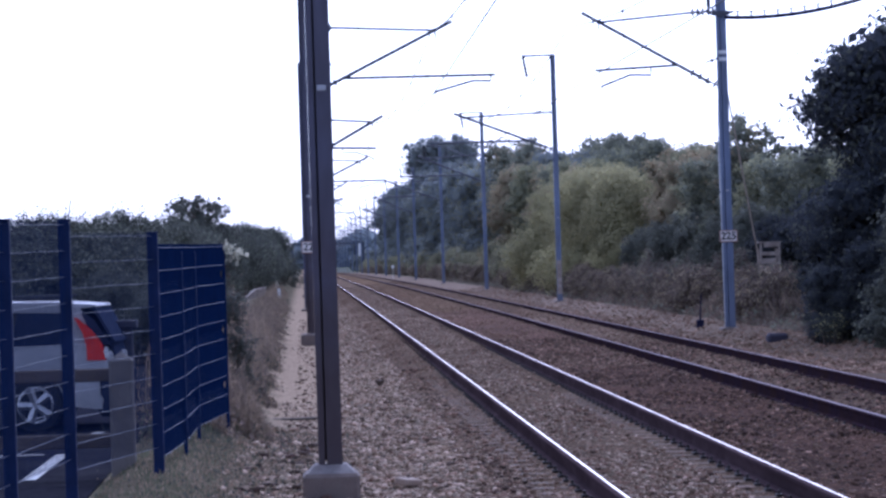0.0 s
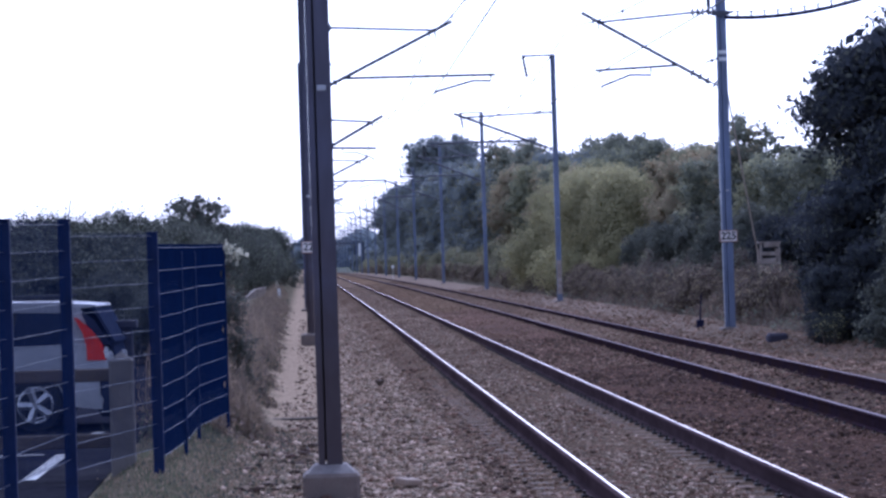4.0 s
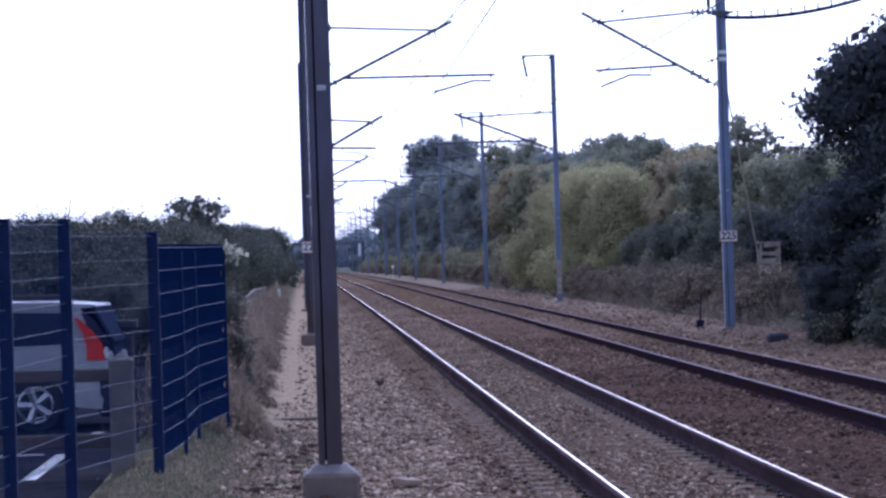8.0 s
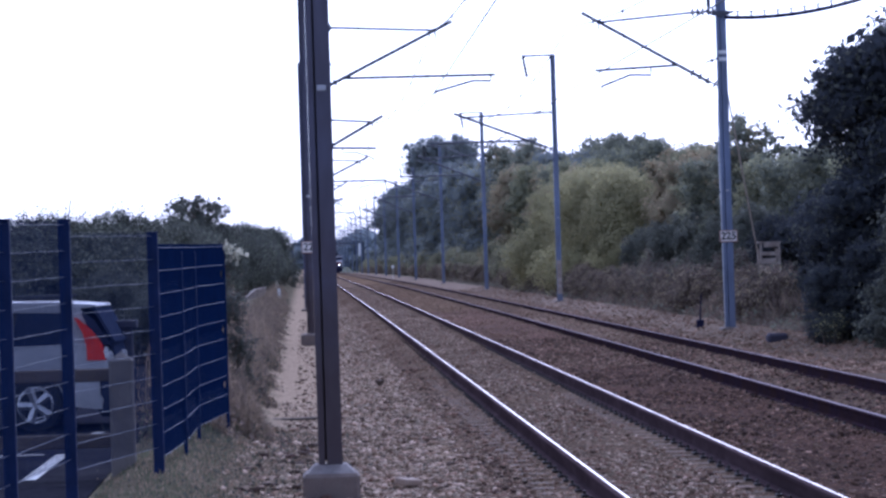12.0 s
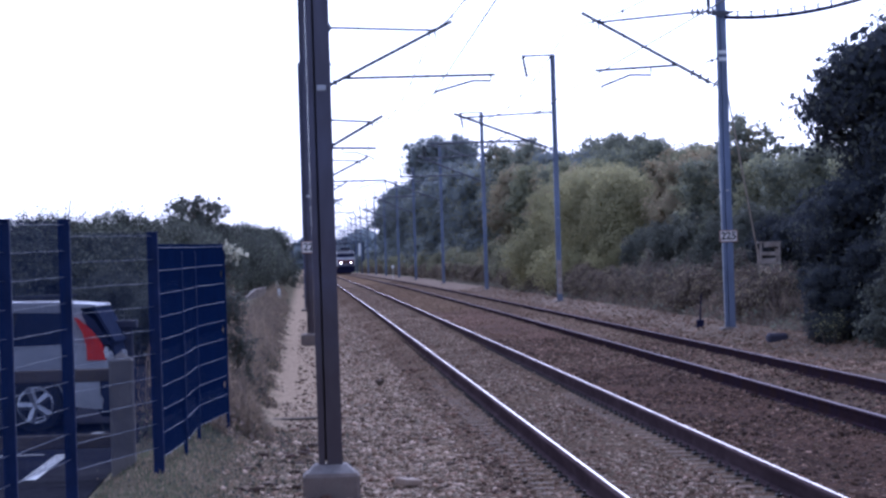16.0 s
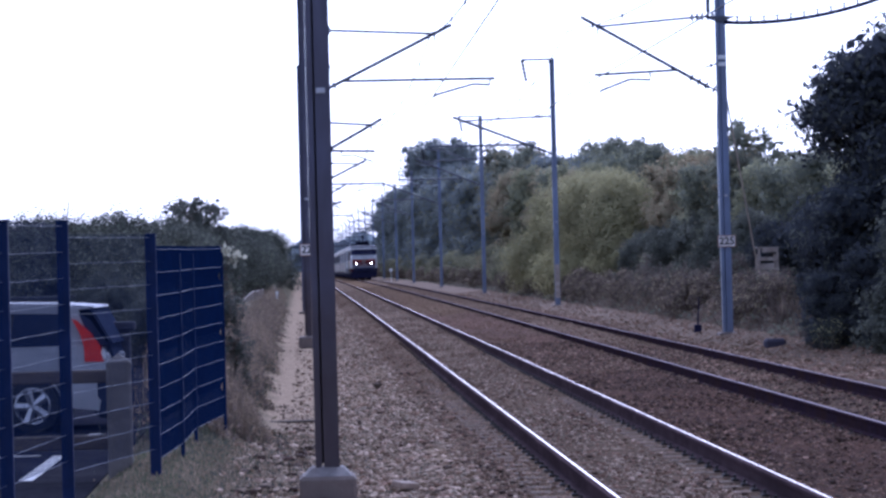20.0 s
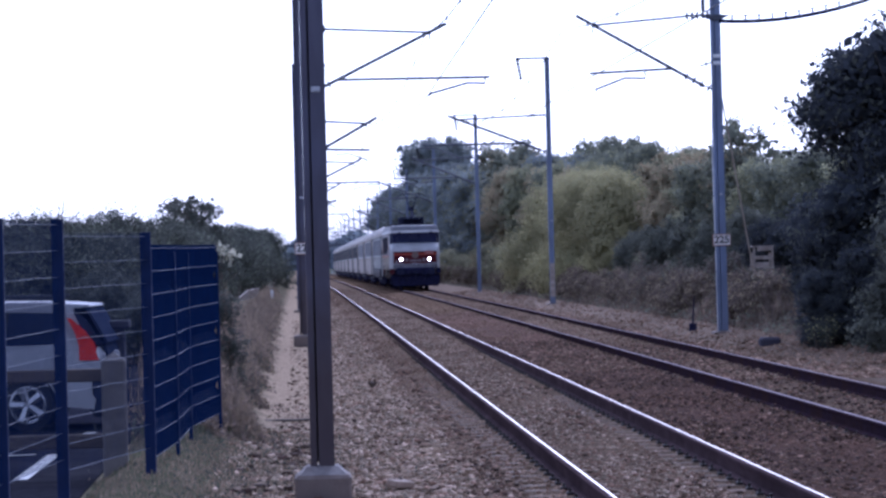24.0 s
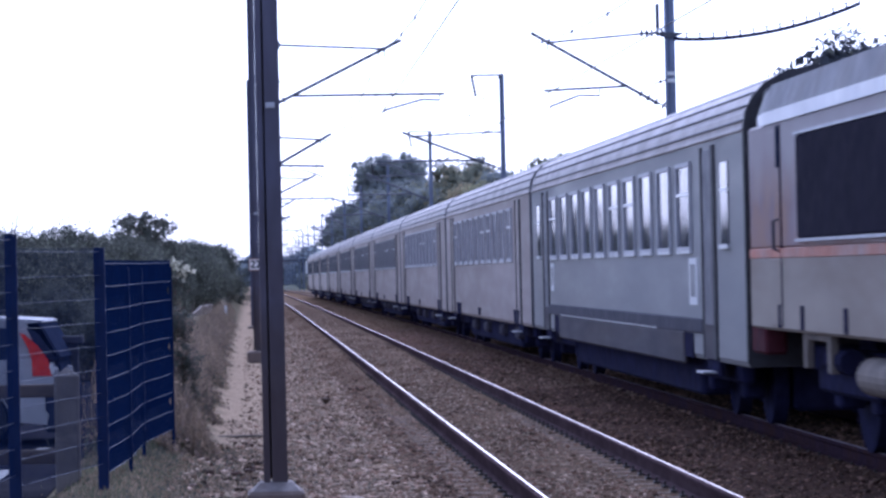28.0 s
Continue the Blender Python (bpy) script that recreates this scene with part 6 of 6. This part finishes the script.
            for e, w in ((-0.47, 0.05 if yy > 13 else 0.11), (0.47, 0.11 if yy > 13 else 0.05)):
                s.box(k * (W + 0.006) - 0.02, k * (W + 0.006) + 0.02, yy + e - w, yy + e + w, 0.75, 3.24, 0.005)
            part("door_seal", s, RUBBER, door)
            s = Shape().box(k * (W + 0.05) - 0.1, k * (W + 0.05) + 0.1, yy - 0.26, yy + 0.26, 0.59, 0.615, 0.006)
            part("step", s, ALUMINIUM_DULL, door)
            s = Shape().box(k * (W - 0.05) - 0.03, k * (W - 0.05) + 0.03, yy - 0.48, yy + 0.48, 0.56, 0.9, 0.01)
            part("step_well", s, UNDER, door)
            if valance:
                e = yy - 1.3 if yy < 10 else yy + 1.35
                s = Shape().box(k * (W + 0.002) - 0.012, k * (W + 0.002) + 0.012, e - 0.28, e + 0.28, 2.08, 3.02, 0.01)
                end = part("end_window", s, glass, coach)
                part("sill", Shape().box(k * (W + 0.02) - 0.02, k * (W + 0.02) + 0.02, e - 0.32, e + 0.32, 2.03, 2.08), ALUMINIUM, end)
                part("vent_bar", Shape().box(k * (W + 0.014) - 0.01, k * (W + 0.014) + 0.01, e - 0.28, e + 0.28, 2.68, 2.72), ALUMINIUM, end)
        if valance:
            for y_c, w, z_a in ((4.35, 0.34, 1.37), (22.3, 0.26, 1.45)):
                s = Shape().box(k * (W + 0.004) - 0.01, k * (W + 0.004) + 0.01, y_c - w, y_c + w, z_a, 1.94, 0.006)
                board = part("notice_board", s, SIGN_WHITE, coach, "pale framed notice on the side")
                s = Shape().box(k * (W + 0.008) - 0.01, k * (W + 0.008) + 0.01, y_c - w + 0.13, y_c + w - 0.13, z_a + 0.1, 1.87, 0.006)
                part("notice", s, COACH_GREY, board)
    for y in (y0 - 0.02, y1 - 0.06):
        part("end_rim", Shape().sweep([(x * 1.004, z + 0.004) for x, z in out], [y, y + 0.08]), RUBBER if valance and y < 1 else COACH_BAND, coach, "rim round the body end")
    for y in (y0 - 0.24, y1 - 0.01):
        s = Shape().box(-1.2, 1.2, y, y + 0.25, 1.1, 3.75, 0.05)
        part("gangway", s, RUBBER, coach, "black rubber gangway bellows")
    part("underframe", Shape().box(-1.15, 1.15, y0 + 5.4, y1 - 5.4, 0.22, 1.0, 0.04).box(-0.9, 0.9, y0 + 0.2, y1 - 0.2, 0.8, 1.0, 0.02), UNDER, coach)
    bogie(coach, y0 + 3.6, 2.56)
    bogie(coach, y1 - 3.6, 2.56)
    part("ventilator", Shape().box(-0.25, 0.25, y0 + 4, y0 + 5, 3.98, 4.06, 0.03).box(-0.25, 0.25, y1 - 5, y1 - 4, 3.98, 4.06, 0.03), ROOF_GREY, coach)
    return coach


loco = build_loco()
ten = [(5.0 + 1.87 * i, 1.12) for i in range(10)]
eleven = [(4.6 + 1.71 * i, 1.36) for i in range(11)]
COACHES = [build_coach(COACH_GREY, False, "light grey coach with ten framed windows", ten, True),
           build_coach(COACH_BEIGE, False, "warm grey coach with framed windows", ten)]
COACHES.append(build_coach(COACH_BEIGE, True, "grey coach with a dark window band", eleven))
COACHES.insert(2, copy_thing(COACHES[1], pose(AXIS_2, 1400, 0)))
for i in range(6):
    COACHES.append(copy_thing(COACHES[3], pose(AXIS_2, 1500, 0)))
part("tail_board", Shape().box(-1.35, 1.35, COACH_PITCH - 0.26, COACH_PITCH - 0.2, 0.75, 3.3, 0.02), COACH_GREY, COACHES[-1])


# ---- far equipment along the line ----
def build_far():
    for y, x0, x1, z in ((700, -2.4, 13.2, 6.6), (860, -3, 15, 7.6)):
        g = thing("signal_gantry", pose(0, y, level(y)), "distant steel gantry across both tracks", "gantry", "gantries")
        for x in (x0, x1):
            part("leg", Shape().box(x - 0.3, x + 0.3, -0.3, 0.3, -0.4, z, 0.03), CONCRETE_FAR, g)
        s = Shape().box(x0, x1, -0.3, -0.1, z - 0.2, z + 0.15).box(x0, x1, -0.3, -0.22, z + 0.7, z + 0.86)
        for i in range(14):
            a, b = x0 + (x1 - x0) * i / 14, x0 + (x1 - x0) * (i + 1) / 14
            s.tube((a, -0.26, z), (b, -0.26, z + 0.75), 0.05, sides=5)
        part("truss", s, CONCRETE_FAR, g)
        part("signal_board", Shape().box(x1 - 1.0, x1 - 0.5, -0.5, -0.32, z - 3.0, z - 0.3, 0.03), SIGN_WHITE if y == 700 else BLACK, g)
    s = Shape().tube((0, 0, 0), (0, 0, 1.3), 0.03, sides=8).disc((0, -0.05, 1.25), (0, -1, 0), 0.17, 0.04, 20)
    lone("track_sign", s, SIGN_WHITE, "small round white sign beside the trees", "sign", m=pose(9.6, 341, floor_z(9.6, 341)))
    for x, y, h, m in ((-1.12, 140, 0.5, SIGN_WHITE), (-0.95, 330, 1.0, SIGN_WHITE)):
        s = Shape().box(-0.06, 0.06, -0.04, 0.04, 0, h, 0.01)
        lone("marker_post", s, m, "short white lineside marker post", "post", m=pose(x, y, floor_z(x, y)))
    s = Shape().prism([(-0.42, 0.02), (0.3, 0.0), (0.5, 0.3), (0.1, 0.34), (-0.36, 0.12)], -0.3, 0.3)
    lone("concrete_trough", s, WEATHERED_BOARD, "pale tilted concrete trough lid in the weeds", "slab", m=pose(-1.9, 122, 0.3, 0, -14, 8))
    s = Shape().box(-0.22, 0.22, -0.2, 0.2, -0.05, 0.17, 0.05)
    lone("cable_box", s, CASE, "low dark cable box on the ballast edge", "box", m=pose(9.98, 66.8, floor_z(9.98, 66.8)))
    s = Shape().box(-0.09, 0.09, -0.09, 0.09, -0.05, 0.2, 0.02).tube((0, 0, 0.18), (0.05, 0, 0.9), 0.024, 0.012, sides=6)
    lone("wire_stub", s, UNDER, "dark iron stub in the dry scrub", "post", m=pose(10.0, 80.0, floor_z(10.0, 80)))
    crate = thing("timber_crate", pose(12.2, 82.4, floor_z(12.2, 82.4)), "pale weathered slatted crate among the scrub", "crate")
    for k in range(9):
        a, b = -0.26 + 0.09 * ((k * 5) % 3 == 1), 0.26 - 0.12 * ((k * 7) % 4 == 2)
        part("slat", Shape().box(a, b, -0.02, 0.0, 0.1 + 0.2 * k + 0.02 * (k % 3), 0.25 + 0.2 * k - 0.03 * (k % 2), 0.008), WEATHERED_BOARD, crate)
    for x in (-0.24, 0.24):
        part("post", Shape().box(x - 0.03, x + 0.03, 0.0, 0.06, -0.1, 1.85, 0.006), WEATHERED_BOARD, crate)
        part("back_post", Shape().box(x - 0.03, x + 0.03, 0.5, 0.56, -0.1, 1.7, 0.006), WEATHERED_BOARD, crate)
    part("top", Shape().box(-0.28, 0.28, -0.03, 0.57, 1.85, 1.88, 0.006), WEATHERED_BOARD, crate)
    s = Shape().box(-0.11, 0.11, -0.07, 0.07, 0, 0.065, 0.01)
    lone("loose_brick", s, BRICK, "loose pale brick lying on the gravel", "brick", m=pose(0.89, 28.8, floor_z(0.89, 28.8) + 0.02, 6, 6, 38))
    s = Shape().box(-0.7, 0.35, -0.04, 0.04, 0, 0.03, 0.01)
    lone("buried_plank", s, TIMBER, "dark flat strip lying across the path", "plank", m=pose(0.0, 41.0, floor_z(0, 41) + 0.02, 0, 0, 2))
    weed = thing("dead_weed", pose(1.16, 50.7, floor_z(1.16, 50.7)), "dark dead weed in the ballast", "plant")
    for a in range(7):
        part("stem", Shape().tube((0, 0, 0), (0.06 * math.cos(a * 2.2), 0.06 * math.sin(a * 2.2), 0.1), 0.014, 0.03, sides=5), DRY_DARK, weed)


build_far()


# ---- stones of the ballast ----
def stones(name, label, count, place, mats, seed):
    rng = np.random.default_rng(seed)
    base = np.array([(x, y, z) for x in (-1, 1) for y in (-1, 1) for z in (-1, 1)], float)
    quads = np.array([(0, 1, 3, 2), (4, 6, 7, 5), (0, 4, 5, 1), (2, 3, 7, 6), (0, 2, 6, 4), (1, 5, 7, 3)])
    p, size = place(rng, count)
    v = base[None] * (1 + 0.35 * rng.normal(size=(count, 8, 3))) * (rng.uniform(0.6, 1.2, (count, 1, 3)) * (1, 1, 0.7)) * size[:, None, None] * 0.5
    a = rng.uniform(0, math.tau, count)
    c, s = np.cos(a)[:, None], np.sin(a)[:, None]
    v = np.stack([v[..., 0] * c - v[..., 1] * s, v[..., 0] * s + v[..., 1] * c, v[..., 2]], -1) + p[:, None]
    me = bpy.data.meshes.new(name)
    me.vertices.add(8 * count), me.loops.add(24 * count), me.polygons.add(6 * count)
    me.vertices.foreach_set("co", v.ravel())
    me.loops.foreach_set("vertex_index", (quads[None] + 8 * np.arange(count)[:, None, None]).ravel())
    me.polygons.foreach_set("loop_start", np.arange(0, 24 * count, 4))
    for m in mats:
        me.materials.append(m)
    me.polygons.foreach_set("material_index", np.repeat((rng.random(count) < 0.5).astype(int) if len(mats) > 1 else np.zeros(count, int), 6))
    me.update(calc_edges=True)
    return tagged(new(name, me), label, "ballast", kind="stuff")


def strewn(x0, x1, y0, y1, lo, hi, power=1.0):
    def place(rng, n):
        x = rng.uniform(x0, x1, n)
        y = y0 + (y1 - y0) * rng.random(n) ** power
        z = np.interp(x, [a for a, _ in CROSS], [b for _, b in CROSS]) - 6.077e-6 * y * y + 2.481e-9 * y ** 3 + heap(x, y)
        size = lo + (hi - lo) * rng.random(n) ** 3
        patch = np.sin(1.9 * x + 0.7 * y) + np.sin(0.9 * x - 1.3 * y + 2) + np.sin(2.7 * x + 0.31 * y + 4)
        return np.stack([x, y, z + size * (rng.uniform(-0.3, 0.22, n) + np.where(patch > 0, 0.05, -0.05))], 1), size
    return place


stones("shoulder_stones", "loose grey ballast stones on the shoulder", 42000, strewn(0.45, 1.62, 21, 180, 0.010, 0.058, 2.4), [STONE, BALLAST_GREY], 91)
stones("dark_shoulder_stones", "dark grimy stones among the pale ballast", 11000, strewn(-0.2, 1.95, 21, 110, 0.012, 0.055, 2.2), [DARK_STONE, RUSTY_STONE], 190)
stones("near_stones", "small pale and dark stones on the trodden gravel", 12000, strewn(-0.35, 1.9, 22, 46, 0.008, 0.04, 1.2), [DARK_STONE, STONE], 192)
stones("verge_rubble", "pale and dark rubble on the verge beside the mast", 700, strewn(-0.65, 0.15, 26, 36, 0.02, 0.1, 1.0), [DARK_STONE, STONE], 193)
# dark stones stand for the shaded pits in the ballast here
stones("dark_track_stones", "dark stones for the shaded pits between the rails", 5000, strewn(2.5, 3.7, 22, 140, 0.012, 0.045, 2.0), [DARK_STONE, RUSTY_STONE], 191)
stones("track_stones", "brown ballast stones between the rails", 22000, strewn(2.62, 3.56, 22, 220, 0.014, 0.042, 2.2), [RUSTY_STONE, STONE], 92)
stones("sleeper_stones", "small ballast stones strewn between the sleepers", 14000, strewn(2.0, 4.3, 24, 220, 0.014, 0.036, 1.6), [RUSTY_STONE, BALLAST_GREY], 99)
stones("middle_stones", "dark and rusty ballast stones between the tracks", 18000, strewn(4.1, 5.95, 24, 72, 0.014, 0.05, 1.2), [DARK_STONE, RUSTY_STONE], 93)
stones("farther_middle_stones", "brown and grey ballast stones between the tracks", 20000, strewn(4.1, 5.95, 54, 240, 0.014, 0.05, 1.6), [RUSTY_STONE, BALLAST_GREY], 194)
stones("dark_far_track_stones", "rusty and dark ballast stones along the far track", 10000, strewn(5.9, 8.4, 34, 66, 0.018, 0.06, 1.1), [RUSTY_STONE, DARK_STONE], 195)
stones("far_track_stones", "ballast stones along the far track", 26000, strewn(5.9, 8.4, 48, 260, 0.018, 0.06, 1.7), [BALLAST_GREY, RUSTY_STONE], 94)
stones("verge_stones", "grey ballast stones beyond the far track", 18000, strewn(8.2, 11.3, 50, 190, 0.025, 0.08, 1.6), [RUSTY_STONE, BALLAST_GREY], 97)
stones("sleeper_end_stones", "brown ballast stones heaped over the sleeper ends", 20000, strewn(1.5, 2.32, 24, 190, 0.010, 0.042, 1.7), [BALLAST_GREY, RUSTY_STONE], 98)
stones("path_stones", "scattered stones on the path and verge", 9000, strewn(-0.8, 0.75, 21, 39, 0.010, 0.055, 1.2), [BALLAST_GREY, STONE], 95)


# ---- sleepers, piece by piece ----
def sleepers(track, first, sunk=0.0):
    s = Shape().box(-1.2, -0.42, -0.13, 0.13, -0.36, -0.172, 0.02).box(0.42, 1.2, -0.13, 0.13, -0.36, -0.172, 0.02).box(-0.42, 0.42, -0.05, 0.05, -0.33, -0.25)
    body = s.mesh("sleeper", SLEEPER)
    s = Shape()
    for r in (-HALF_GAUGE, HALF_GAUGE):
        for e in (-0.1, 0.1):
            s.box(r + e - 0.03, r + e + 0.03, -0.05, 0.05, -0.172, -0.145, 0.01)
            s.tube((r + e, 0, -0.15), (r + e, 0, -0.115), 0.013, sides=6)
    clip = s.mesh("fastening", CLIP)
    y = first
    for i in range(280):
        ob = new("sleeper", body)
        ob.parent = track
        ob.location = (0, y, level(y) - sunk)
        c = new("fastening", clip)
        c.parent = ob
        y += 0.6
    rest = Shape()
    while y < 420:
        rest.box(-1.2, 1.2, y - 0.13, y + 0.13, -0.3 + level(y), -0.172 + level(y))
        y += 0.6
    tagged(part("distant_sleepers", rest, SLEEPER, track, tidy=False), kind="stuff")


sleepers(track_1, 18.0)
sleepers(track_2, 30.0, 0.02)


# ---- the train passes and the trees sway ----
def motions():
    times = [0, 4, 8, 12, 16, 20, 24, 26, 28]
    for ob, offset, long in [(loco, 0.0, LOCO_LONG)] + [(c, LOCO_LONG + COACH_PITCH * i, COACH_PITCH) for i, c in enumerate(COACHES)]:
        rows = []
        for t in times:
            y = HEAD_AT_END + SPEED * (28 - t) + offset
            a, b = level(y), level(y + long)
            rows.append((t, pose(AXIS_2, y, a, math.degrees(math.atan2(b - a, long)))))
        walk(ob, rows)
    # the dark trees sway a little in the wind
    for j, crown in enumerate(SWAYING):
        base = crown.matrix_basis.copy()
        walk(crown, [(t, base @ pose(0, 0, 0, 0.35 * math.sin(1.1 * t + j), 0.6 * math.sin(0.9 * t + 2 * j + 0.4 * math.sin(0.37 * t)), 0)) for t in range(0, 29, 1)])


motions()
